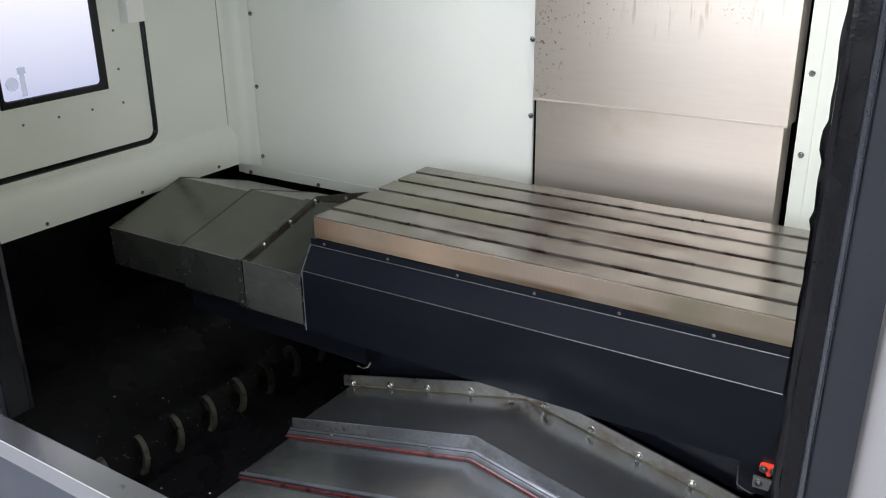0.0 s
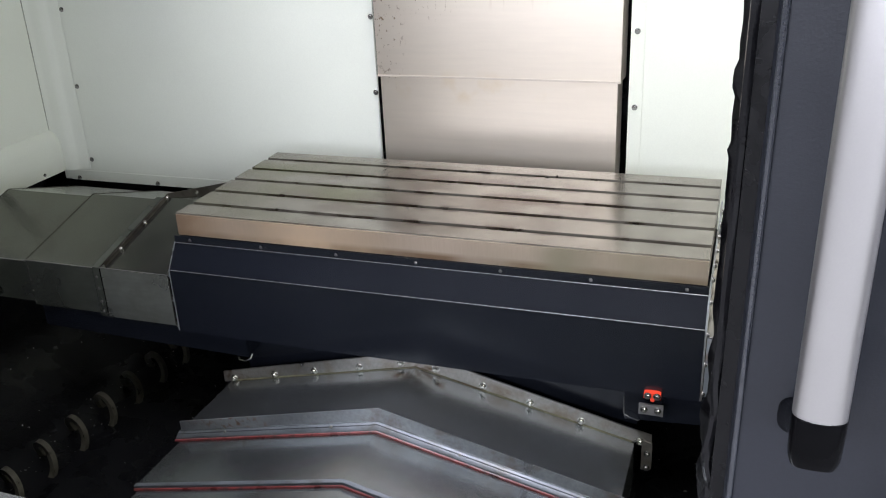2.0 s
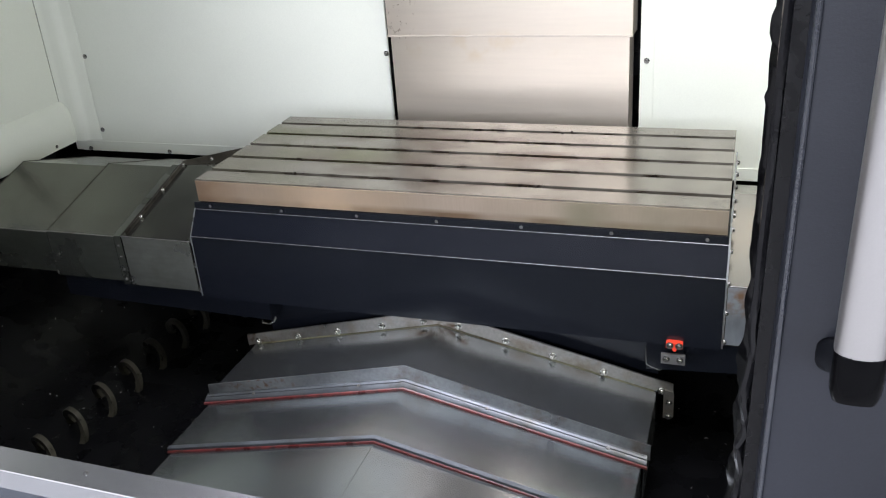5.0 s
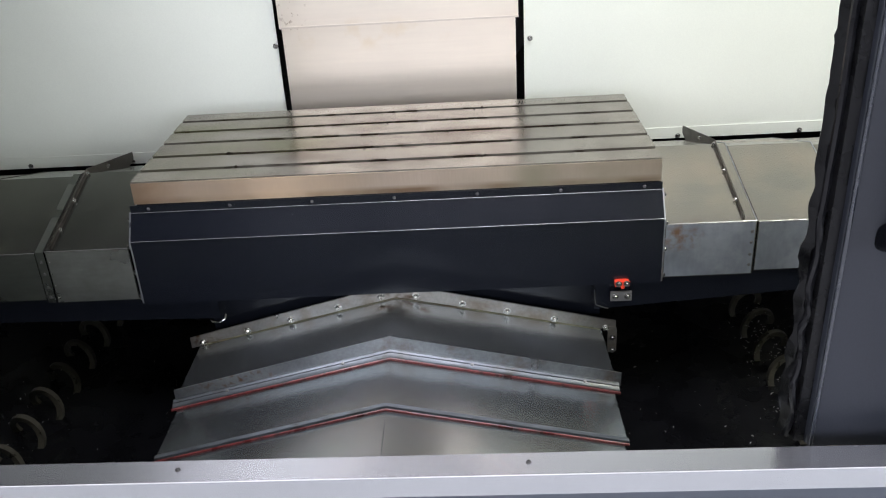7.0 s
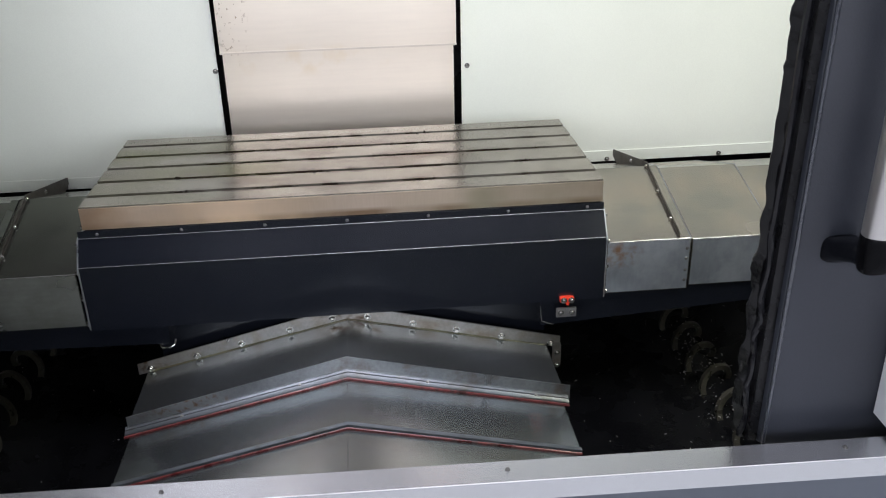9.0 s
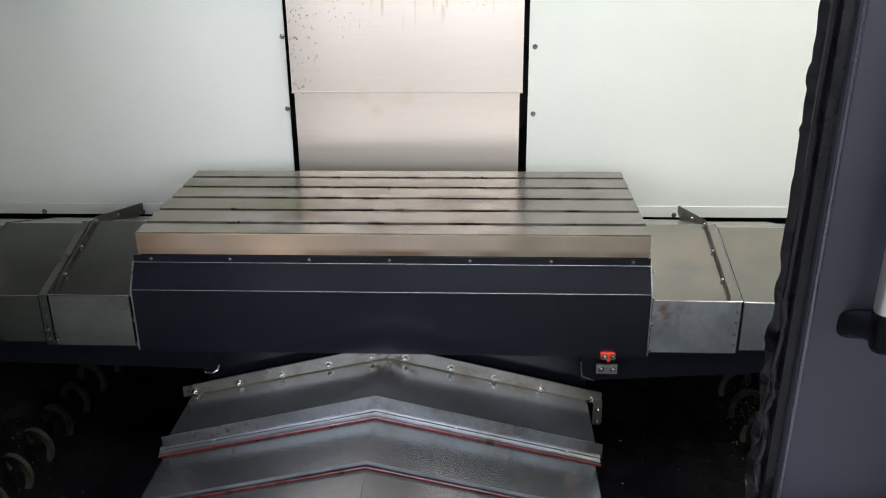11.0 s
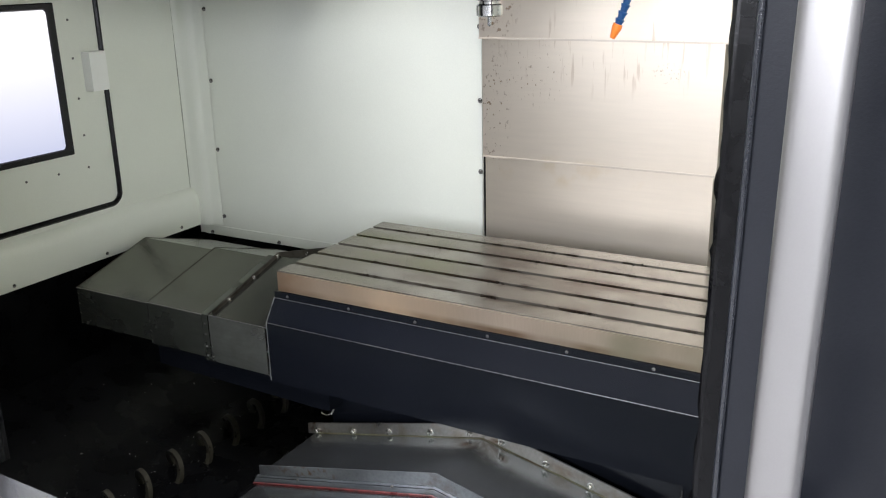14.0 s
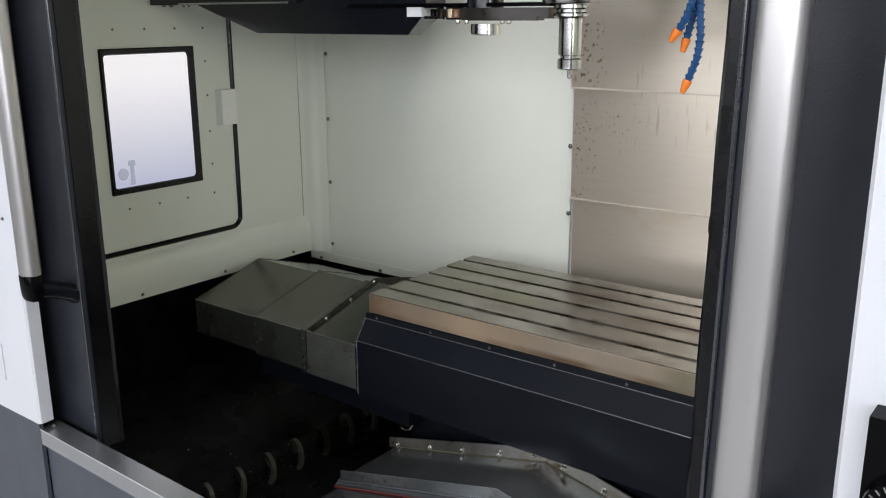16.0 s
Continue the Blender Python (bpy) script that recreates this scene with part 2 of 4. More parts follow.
patch(FLANGE_STEEL, (0.0, 0.0, 0.0), (0.30, 0.3, 0.6), (0.085, 0.050, 0.028), 16, 0.60, (1, 1, 1), 0.25)
patch(FLANGE_STEEL, (-0.42, 0.0, 0.0), (0.22, 0.3, 0.6), (0.075, 0.048, 0.030), 22, 0.52, (1, 1, 1), 0.18)
SEAM = mat("grey_green_seam", (0.36, 0.38, 0.315), 0.6, var=0.3, scale=14, fine=90, bump=0.1)
DARK_BOLT = mat("dirty_screw", (0.20, 0.195, 0.185), 0.35, 0.9, var=0.2, scale=60, fine=300)
WALL_SCREW = mat("grey_screw", (0.24, 0.235, 0.22), 0.3, 0.95, var=0.1, scale=40, fine=300)
BOLT = mat("zinc_bolt", (0.55, 0.54, 0.50), 0.28, 1.0, var=0.1, scale=40, fine=300)
RED = mat("red_wiper", (0.12, 0.020, 0.020), 0.32, var=0.3, scale=20, fine=200, stain=(0.035, 0.012, 0.010, 0.85), stain_scale=34, stain_cut=(0.50, 0.64), stain_detail=4)
RED_PAINT = mat("red_enamel", (0.70, 0.05, 0.02), 0.35, var=0.1, scale=20)
ALU = mat("anodised_aluminium", (0.41, 0.398, 0.39), 0.33, 0.86, var=0.02, fine=500, bump=0.02, rough_var=0.0)
ARM_PLASTIC = mat("dark_grey_plastic", (0.004, 0.0045, 0.006), 0.22, spec=0.14, var=0.1)
CHROME = mat("polished_tool_steel", (0.40, 0.40, 0.40), 0.16, 1.0, var=0.05, scale=20)
BLUE = mat("blue_hose_plastic", (0.008, 0.058, 0.18), 0.35, var=0.1, scale=40)
ORANGE = mat("orange_nozzle_plastic", (0.75, 0.19, 0.02), 0.4, var=0.08, scale=40)
AUGER = mat("oily_auger_steel", (0.095, 0.09, 0.068), 0.34, 0.6, var=0.25, scale=30, fine=200, bump=0.1)
CHIP = mat("metal_chips", (0.80, 0.79, 0.75), 0.4, 0.6, var=0.2, scale=60)
ARM_BROWN = mat("oily_black_arm_steel", (0.030, 0.026, 0.023), 0.35, 0.5, var=0.2, scale=30, fine=200)
BROWN_ROLLER = mat("brown_roller_plastic", (0.16, 0.075, 0.035), 0.35, var=0.2, scale=60)
GUNK = mat("oily_swarf", (0.010, 0.0075, 0.005), 0.7, spec=0.05, var=0.4, scale=60, fine=300, bump=0.3)
CONCRETE = mat("hall_concrete", (0.45, 0.45, 0.44), 0.5, var=0.12, scale=2, fine=80, bump=0.1)
HALL_CEILING = mat("hall_ceiling_paint", (0.16, 0.16, 0.165), 0.8, var=0.05, scale=1, fine=80)
HALL_WALL = mat("hall_wall_paint", (0.70, 0.70, 0.68), 0.7, var=0.05, scale=1, fine=80)


# rust and oil where coolant collects on the gabled cover
patch(FLANGE_STEEL, (0.0, 0.45, 0.17), (0.13, 0.06, 0.05), (0.105, 0.070, 0.045), 38, 0.50, soft=0.18)
patch(FLANGE_STEEL, (-0.56, 0.45, 0.045), (0.07, 0.06, 0.05), (0.125, 0.075, 0.045), 40, 0.50, soft=0.16)
patch(STEEL_Y, (0.03, 0.42, 0.14), (0.16, 0.07, 0.06), (0.15, 0.11, 0.075), 26, 0.52, soft=0.2)
patch(LIP_STEEL, (-0.40, 0.20, 0.07), (0.14, 0.03, 0.05), (0.24, 0.16, 0.12), 60, 0.47, soft=0.14)
brushed(STEEL_Y, (0, 1, 0), 0.5)
brushed(DIM_STEEL, (0, 0.7, 0.7), 0.6)
brushed(LIT_RUST_STEEL, (0, 0.7, 0.7), 0.6)
brushed(COLUMN_STEEL, (0, 0, 1), 0.4)
brushed(TABLE, (0, 1, 0), 0.6)
brushed(SILL_STEEL, (0, 1, 0.4), 0.8)


# ---- builders ----
ORIGIN = {}
SMOOTH = math.radians(32)


def thing(name, loc, label, category, group="", kind=""):
    ob = new(name)
    ob.empty_display_size = 0.05
    ob.location = loc
    ORIGIN[ob.name] = Vector(loc)
    return tagged(ob, label, category, group, kind)


def part(name, bm, material, parent=None, label="", bevel=0.0, seg=2, flat=False):
    if bevel:
        edges = [e for e in bm.edges if len(e.link_faces) == 2 and e.calc_face_angle(0) > 0.5]
        bmesh.ops.bevel(bm, geom=edges, offset=bevel, segments=seg, profile=0.5, affect="EDGES", clamp_overlap=True)
    bmesh.ops.recalc_face_normals(bm, faces=bm.faces)
    o = ORIGIN[parent.name] if parent else Vector((0, 0, 0))
    bm.transform(Matrix.Translation(-o))
    me = bpy.data.meshes.new(name)
    bm.to_mesh(me)
    bm.free()
    me.materials.append(material)
    for p in me.polygons:
        p.use_smooth = not flat
    me.set_sharp_from_angle(angle=SMOOTH)
    ob = new(name, me)
    if parent:
        ob.parent = parent
    ORIGIN[ob.name] = o
    return tagged(ob, label)


def B():
    return bmesh.new()


def box(bm, x0, x1, y0, y1, z0, z1, m=None):
    v = [bm.verts.new((x, y, z)) for z in (z0, z1) for x, y in ((x0, y0), (x1, y0), (x1, y1), (x0, y1))]
    if m:
        for q in v:
            q.co = m @ q.co
    for f in ((3, 2, 1, 0), (4, 5, 6, 7), (0, 1, 5, 4), (1, 2, 6, 5), (2, 3, 7, 6), (3, 0, 4, 7)):
        bm.faces.new([v[i] for i in f])
    return bm


def prism(bm, pts, a0, a1, axis):
    put = {"x": lambda u, v, a: (a, u, v), "y": lambda u, v, a: (u, a, v), "z": lambda u, v, a: (u, v, a)}[axis]
    lo, hi = [bm.verts.new(put(u, v, a0)) for u, v in pts], [bm.verts.new(put(u, v, a1)) for u, v in pts]
    bm.faces.new(lo)
    bm.faces.new(hi[::-1])
    for i in range(len(pts)):
        j = (i + 1) % len(pts)
        bm.faces.new((lo[i], hi[i], hi[j], lo[j]))
    return bm


def ring(bm, c, axis, r, seg):
    axis = Vector(axis).normalized()
    side = axis.orthogonal().normalized()
    up = axis.cross(side)
    return [bm.verts.new(Vector(c) + r * (math.cos(2 * math.pi * i / seg) * side + math.sin(2 * math.pi * i / seg) * up)) for i in range(seg)]


def bridge(bm, a, b):
    for i in range(len(a)):
        j = (i + 1) % len(a)
        bm.faces.new((a[i], a[j], b[j], b[i]))


def cyl(bm, p, q, r, r2=None, seg=20):
    d = Vector(q) - Vector(p)
    a, b = ring(bm, p, d, r, seg), ring(bm, q, d, r if r2 is None else r2, seg)
    bridge(bm, a, b)
    bm.faces.new(a[::-1])
    bm.faces.new(b)
    return bm


def lathe(bm, c, steps, seg=28):
    """Rings (z above c, radius) round the upright axis through c, closed at both ends."""
    rings = []
    for z, r in steps:
        rings.append([bm.verts.new((c[0] + r * math.cos(2 * math.pi * i / seg), c[1] + r * math.sin(2 * math.pi * i / seg), c[2] + z)) for i in range(seg)])
    for a, b in zip(rings, rings[1:]):
        bridge(bm, a, b)
    bm.faces.new(rings[0][::-1])
    bm.faces.new(rings[-1])
    return bm


def tube(bm, pts, r, seg=10):
    """A round tube through pts; r is one radius or one for each point."""
    pts = [Vector(p) for p in pts]
    rs = r if isinstance(r, (list, tuple)) else [r] * len(pts)
    up = Vector((0.31, 0.17, 0.93))
    rings = []
    for i, p in enumerate(pts):
        d = (pts[min(i + 1, len(pts) - 1)] - pts[max(i - 1, 0)]).normalized()
        side = d.cross(up).normalized()
        if side.length < 0.1:
            side = d.orthogonal().normalized()
        u = side.cross(d)
        rings.append([bm.verts.new(p + rs[i] * (math.cos(2 * math.pi * k / seg) * side + math.sin(2 * math.pi * k / seg) * u)) for k in range(seg)])
    for a, b in zip(rings, rings[1:]):
        bridge(bm, a, b)
    bm.faces.new(rings[0][::-1])
    bm.faces.new(rings[-1])
    return bm


def sheet(bm, profile, thick, a0, a1, axis):
    """Folded sheet metal: the open profile, given its thickness downwards, run along the axis."""
    n = len(profile)
    inner = []
    for i, (u, v) in enumerate(profile):
        du = profile[min(i + 1, n - 1)][0] - profile[max(i - 1, 0)][0]
        dv = profile[min(i + 1, n - 1)][1] - profile[max(i - 1, 0)][1]
        k = thick / max(1e-6, math.hypot(du, dv))
        inner.append((u + dv * k, v - du * k))
    return prism(bm, profile + inner[::-1], a0, a1, axis)


# shared screws: domed head with a hexagon socket ring
def screw_mesh(name, r, h, material):
    bm = B()
    lathe(bm, (0, 0, 0), [(0, r * 1.35), (h * 0.18, r * 1.35), (h * 0.2, r), (h * 0.75, r * 0.95), (h, r * 0.7), (h, r * 0.42), (h * 0.6, r * 0.4)], seg=12)
    bmesh.ops.recalc_face_normals(bm, faces=bm.faces)
    me = bpy.data.meshes.new(name)
    bm.to_mesh(me)
    bm.free()
    me.materials.append(material)
    for p in me.polygons:
        p.use_smooth = True
    me.set_sharp_from_angle(angle=SMOOTH)
    return me


SCREW = screw_mesh("screw", 0.0065, 0.007, WALL_SCREW)
BIG_SCREW = screw_mesh("bolt", 0.0075, 0.010, BOLT)
LIP_SCREW = screw_mesh("lip_screw", 0.0045, 0.006, BOLT)
RIVET = screw_mesh("rivet", 0.0018, 0.0016, BOLT)
SMALL_SCREW = screw_mesh("small_screw", 0.0034, 0.0038, DARK_BOLT)


def screw(parent, at, normal, me=SCREW, name="screw"):
    ob = new(name, me)
    o = ORIGIN[parent.name]
    q = Vector(normal).to_track_quat("Z", "Y")
    ob.parent = parent
    ob.matrix_basis = Matrix.Translation(Vector(at) - o) @ q.to_matrix().to_4x4()
    return ob


# ---- hall and machine shell ----
hall = part("floor", box(B(), -8, 8, -7, 6, -0.1, 0.0), CONCRETE)
tagged(hall, "grey concrete workshop floor under the machine", "floor", kind="structure")
for nm, a in (("wall_south", (-8, 8, -7.2, -7.0, 0, 6)), ("wall_west", (-8.2, -8, -7, 6, 0, 6)), ("wall_east", (8, 8.2, -7, 6, 0, 6)), ("wall_north", (-8, 8, 6, 6.2, 0, 6))):
    tagged(part(nm, box(B(), *a), HALL_WALL), "plain light painted workshop wall", "wall", kind="structure")
tagged(part("ceiling", box(B(), -8, 8, -7, 6, 6, 6.2), HALL_CEILING), "plain dark workshop ceiling", "ceiling", kind="structure")

XL, YB = -1.724, 0.787
TOP = 2.15

# back wall of the enclosure: two painted panels with the column opening between them
wall_back_left = tagged(part("wall_back_left", box(B(), -1.735, -0.392, YB, YB + 0.004, 0.616, TOP), WHITE, bevel=0.0015),
                        "pale green-white painted sheet metal back wall panel", "wall panel", kind="structure")
wall_back_right = tagged(part("wall_back_right", box(B(), 0.412, 1.70, YB, YB + 0.004, 0.616, TOP), WHITE, bevel=0.0015),
                         "pale white painted sheet metal back wall panel", "wall panel", kind="structure")
for w, x0, x1 in ((wall_back_left, -1.700, -0.392), (wall_back_right, 0.412, 1.70)):
    part("bottom_lip", box(B(), x0, x1, YB - 0.004, YB - 0.0005, 0.616, 0.655), WHITE, w, bevel=0.001)
part("edge_flange", box(B(), -0.43, -0.392, YB - 0.005, YB - 0.001, 0.65, TOP), WHITE, wall_back_left, bevel=0.001)
part("edge_flange", box(B(), 0.412, 0.452, YB - 0.005, YB - 0.001, 0.65, TOP), WHITE, wall_back_right, bevel=0.001)
for z in (0.76, 0.999, 1.240, 1.48, 1.72):
    screw(wall_back_left, (-0.399, YB - 0.005, z), (0, -1, 0))
for z in (0.757, 0.982, 1.205, 1.43, 1.66):
    screw(wall_back_right, (0.431, YB - 0.005, z), (0, -1, 0))
screw(wall_back_right, (0.464, YB - 0.005, 0.632), (0, -1, 0))
for x in (-1.665, -1.31, -0.95, -0.6):
    screw(wall_back_left, (x, YB - 0.004, 0.624), (0, -1, 0))
for x in (0.93, 1.34):
    screw(wall_back_right, (x, YB - 0.004, 0.624), (0, -1, 0))
for z in (0.700, 0.980, 1.256, 1.53, 1.80):
    screw(wall_back_left, (-1.594, YB - 0.0005, z), (0, -1, 0))

# corner post, rolled, between the left and back walls
post = part("corner_post", sheet(B(), [(-1.604, YB - 0.002), (-1.612, YB - 0.006), (-1.640, YB - 0.008), (-1.652, YB - 0.016), (-1.664, YB - 0.027), (-1.676, YB - 0.031), (-1.700, YB - 0.034), (-1.712, YB - 0.038), (-1.7205, YB - 0.046)], -0.003, 0.662, TOP, "z"), WHITE, bevel=0.001)
tagged(post, "pale painted rolled corner post of the enclosure", "corner post", kind="structure")

# black strip added behind the corner so no hall light shows through
tagged(part("seam_backing", box(B(), -1.760, -1.735, 0.68, YB + 0.06, 0.60, TOP), BLACK), "black unseen strip added behind the corner seam", "trim", kind="structure")
# grey-green line down the joint of post and side wall
part("corner_seam", tube(B(), [(-1.7225 + 0.0012 * math.sin(z * 7), YB - 0.0495, z) for z in [0.664 + k * 0.03 for k in range(50)]], 0.0030, 6), SEAM, post, "grey-green seam line")
# left wall with the service door
wall_left = tagged(part("wall_left", sheet(B(), [(XL + 0.026, 0.662), (XL + 0.029, 0.70), (XL + 0.027, 0.770), (XL + 0.020, 0.792), (XL + 0.006, 0.816), (XL, 0.821), (XL, TOP)], 0.003, -1.0, YB - 0.001, "y"), WHITE),
                   "pale green-white painted side wall with folded lower edge", "wall panel", kind="structure")
for y in (-0.50, -0.127, 0.262, 0.64):
    screw(wall_left, (XL + 0.0275, y, 0.678), (1, 0, 0))
bm = B()
g = [(XL + 0.004, 0.383, 2.1), (XL + 0.004, 0.382, 1.6), (XL + 0.004, 0.381, 1.2), (XL + 0.004, 0.380, 0.92)]
g += [(XL + 0.004, 0.335 + 0.045 * math.cos(a), 0.892 - 0.045 * math.sin(a)) for a in [k * math.pi / 12 for k in range(1, 7)]]
g += [(XL + 0.004, y, 0.847) for y in (0.25, 0.1, -0.1, -0.4, -0.9)]
tube(bm, g, 0.0105, 8)
gasket = tagged(part("gasket", bm, RUBBER), "black rubber gasket line round the service door", "gasket", kind="structure")
plate = tagged(part("window_mount_plate", box(B(), XL, XL + 0.004, -0.275, 0.275, 0.985, 1.665), WHITE, bevel=0.0006), "pale painted plate carrying the side window", "panel", kind="structure")
for y in (-0.251, -0.129, 0.0, 0.129, 0.257):
    for z in (1.004, 1.645):
        screw(plate, (XL + 0.004, y, z), (1, 0, 0), SMALL_SCREW)
for z in (1.12, 1.25, 1.39, 1.52):
    for y in (-0.252, 0.257):
        screw(plate, (XL + 0.004, y, z), (1, 0, 0), SMALL_SCREW)

# window with black frame, bright frosted pane and a latch behind it
win = thing("window_1", (XL, 0, 1.06), "small side window with black rubber frame and bright frosted pane", "window", kind="structure")
def rounded(y0, y1, z0, z1, r, n=6):
    out = []
    for cy, cz, a0 in ((y1 - r, z1 - r, 0), (y0 + r, z1 - r, 90), (y0 + r, z0 + r, 180), (y1 - r, z0 + r, 270)):
        out += [(cy + r * math.cos(radians(a0 + 90 * k / n)), cz + r * math.sin(radians(a0 + 90 * k / n))) for k in range(n + 1)]
    return out


bm = B()
loops = []
for x, pts in ((XL + 0.003, rounded(-0.195, 0.202, 1.062, 1.580, 0.003)), (XL + 0.011, rounded(-0.195, 0.202, 1.062, 1.580, 0.003)),
               (XL + 0.014, rounded(-0.192, 0.199, 1.065, 1.577, 0.003)), (XL + 0.014, rounded(-0.182, 0.175, 1.083, 1.561, 0.014)),
               (XL + 0.003, rounded(-0.179, 0.171, 1.087, 1.556, 0.014))):
    loops.append([bm.verts.new((x, y, z)) for y, z in pts])
for a, b in zip(loops, loops[1:] + loops[:1]):
    bridge(bm, a, b)
part("window_frame", bm, RUBBER, win, "black rubber glazing frame")
glow = bpy.data.materials.new("daylit_frosted_pane")
glow.use_nodes = True
gn, gl = glow.node_tree.nodes, glow.node_tree.links
gb = gn["Principled BSDF"]
gtc, gsep, grm = gn.new("ShaderNodeTexCoord"), gn.new("ShaderNodeSeparateXYZ"), gn.new("ShaderNodeValToRGB")
gmr = gn.new("ShaderNodeMapRange")
gmr.inputs["From Max"].default_value = 0.5
gl.new(gtc.outputs["Object"], gsep.inputs["Vector"])
gl.new(gsep.outputs["Z"], gmr.inputs["Value"])
gl.new(gmr.outputs["Result"], grm.inputs["Fac"])
grm.color_ramp.elements[0].color = (0.50, 0.54, 0.68, 1)
grm.color_ramp.elements[1].color = (1, 1, 1, 1)
grm.color_ramp.elements[0].position, grm.color_ramp.elements[1].position = 0.05, 0.85
gl.new(grm.outputs["Color"], gb.inputs["Emission Color"])
gb.inputs["Emission Strength"].default_value = 0.95
gb.inputs["Base Color"].default_value = (0.10, 0.10, 0.11, 1)
gb.inputs["Roughness"].default_value = 0.15
part("pane", box(B(), XL + 0.0045, XL + 0.007, -0.182, 0.177, 1.084, 1.567), glow, win, "bright daylit pane")

latch_box = tagged(part("latch_box", box(B(), XL, XL + 0.045, 0.293, 0.364, 1.272, 1.408), BOX_WHITE, bevel=0.006), "small white plastic switch box on the side wall", "switch box")

# right wall
tagged(part("wall_right", box(B(), 1.70, 1.71, -1.0, YB, 0.6, TOP), WHITE), "pale painted side wall of the enclosure", "wall panel", kind="structure")
# unseen panel added above the left side to darken the left wall
tagged(part("shade_panel", box(B(), -1.75, -0.80, -1.0, YB + 0.14, TOP, TOP + 0.02), WHITE), "pale unseen panel added to shade the left wall", "roof panel", kind="structure")
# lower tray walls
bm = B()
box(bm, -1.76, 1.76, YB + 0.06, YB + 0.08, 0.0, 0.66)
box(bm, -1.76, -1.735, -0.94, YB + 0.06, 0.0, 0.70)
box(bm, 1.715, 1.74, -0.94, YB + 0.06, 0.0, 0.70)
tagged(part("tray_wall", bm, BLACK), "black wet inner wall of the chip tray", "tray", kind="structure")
# unseen inner front, white so that it brightens cover fronts and apron
tagged(part("bounce_front", box(B(), -1.735, 1.715, -0.945, -0.92, 0.0, 0.64), WHITE), "unseen inner front face, made pale to bounce light", "tray", kind="structure")
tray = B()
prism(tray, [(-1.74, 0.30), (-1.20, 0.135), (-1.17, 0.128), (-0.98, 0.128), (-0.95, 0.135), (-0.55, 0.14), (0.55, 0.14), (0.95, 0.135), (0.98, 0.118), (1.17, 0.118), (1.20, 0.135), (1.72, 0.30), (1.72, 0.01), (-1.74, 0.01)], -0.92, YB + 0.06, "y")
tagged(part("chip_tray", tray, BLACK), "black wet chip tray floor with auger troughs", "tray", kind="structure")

# ---- column with its telescopic covers ----
col = thing("column_cover", (0.01, YB, 0.70), "stained stainless telescopic cover on the machine column", "way cover")
for z0, z1, y, x0, x1 in ((0.708, 1.064, 0.757, -0.366, 0.383), (1.062, 1.448, 0.750, -0.372, 0.392), (1.446, 2.1, 0.742, -0.379, 0.402)):
    bm = B()
    sheet(bm, [(x0, YB + 0.05), (x0, y), (x1, y), (x1, YB + 0.05)], 0.003, z0, z1, "z")
    c = part("cover_plate", bm, COLUMN_STEEL, col, bevel=0.0012)
    part("folded_hem", box(B(), x0 - 0.001, x1 + 0.001, y - 0.005, y + 0.001, z0 - 0.002, z0 + 0.0035), HEM_STEEL, c, bevel=0.001)
# black sheets stand in for the dark void round the column covers
bm = B()
box(bm, -0.42, -0.35, YB + 0.10, YB + 0.12, 0.3, TOP)
box(bm, -0.45, 0.46, YB + 0.12, YB + 0.14, 0.0, TOP)
tagged(part("column_gap_backing", bm, BLACK), "black sheets added behind the column covers to darken the gaps", "machine column", kind="structure")

# ---- T-slot table ----
tab = thing("machine_table", (0.02, 0.27, 0.52), "ground cast iron T-slot table with dark painted apron", "machine table")
TX0, TX1 = -0.655, 0.700
prof = [(0.0, 0.850)]
for y in (0.074, 0.180, 0.286, 0.387, 0.485):
    prof += [(y - 0.009, 0.850), (y - 0.009, 0.828), (y - 0.016, 0.828), (y - 0.016, 0.814), (y + 0.016, 0.814), (y + 0.016, 0.828), (y + 0.009, 0.828), (y + 0.009, 0.850)]
prof += [(0.555, 0.850), (0.555, 0.787), (0.0, 0.787)]
bm = B()
prism(bm, prof, TX0, TX1, "x")
top = part("table_top", bm, TABLE, tab, "ground table top with five T-slots", bevel=0.0012, seg=1)
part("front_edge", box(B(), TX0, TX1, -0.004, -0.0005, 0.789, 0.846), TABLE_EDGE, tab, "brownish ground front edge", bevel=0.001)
bm = B()
box(bm, TX0 + 0.003, TX1 - 0.002, 0.004, 0.55, 0.60, 0.786)
part("table_body", bm, NAVY, tab)
bm = B()
sheet(bm, [(-0.050, 0.520), (-0.050, 0.703), (-0.006, 0.765), (-0.006, 0.786)], 0.004, TX0 - 0.014, TX1 + 0.004, "x")
apron = part("apron", bm, NAVY, tab, "dark blue-grey painted folded apron", bevel=0.0015)
# bright metal lines for the worn folds and the glint on them
for y0, z0 in ((-0.0512, 0.7040), (-0.0070, 0.7662)):
    part("worn_edge_glint", tube(B(), [(TX0 - 0.014, y0, z0), (0.0, y0, z0), (TX1 + 0.004, y0, z0)], 0.0009, 6), ALU, apron, "bright line for the worn metal edge and its glint")
part("worn_edge_glint", tube(B(), [(TX0 - 0.0145, -0.0505, 0.522), (TX0 - 0.0145, -0.0505, 0.61), (TX0 - 0.0145, -0.0505, 0.703)], 0.0004, 6), ALU, apron, "bright line for the worn metal edge and its glint")
for k in range(7):
    screw(apron, (-0.62 + k * 0.213, -0.008, 0.777), (0, -1, 0), SMALL_SCREW)
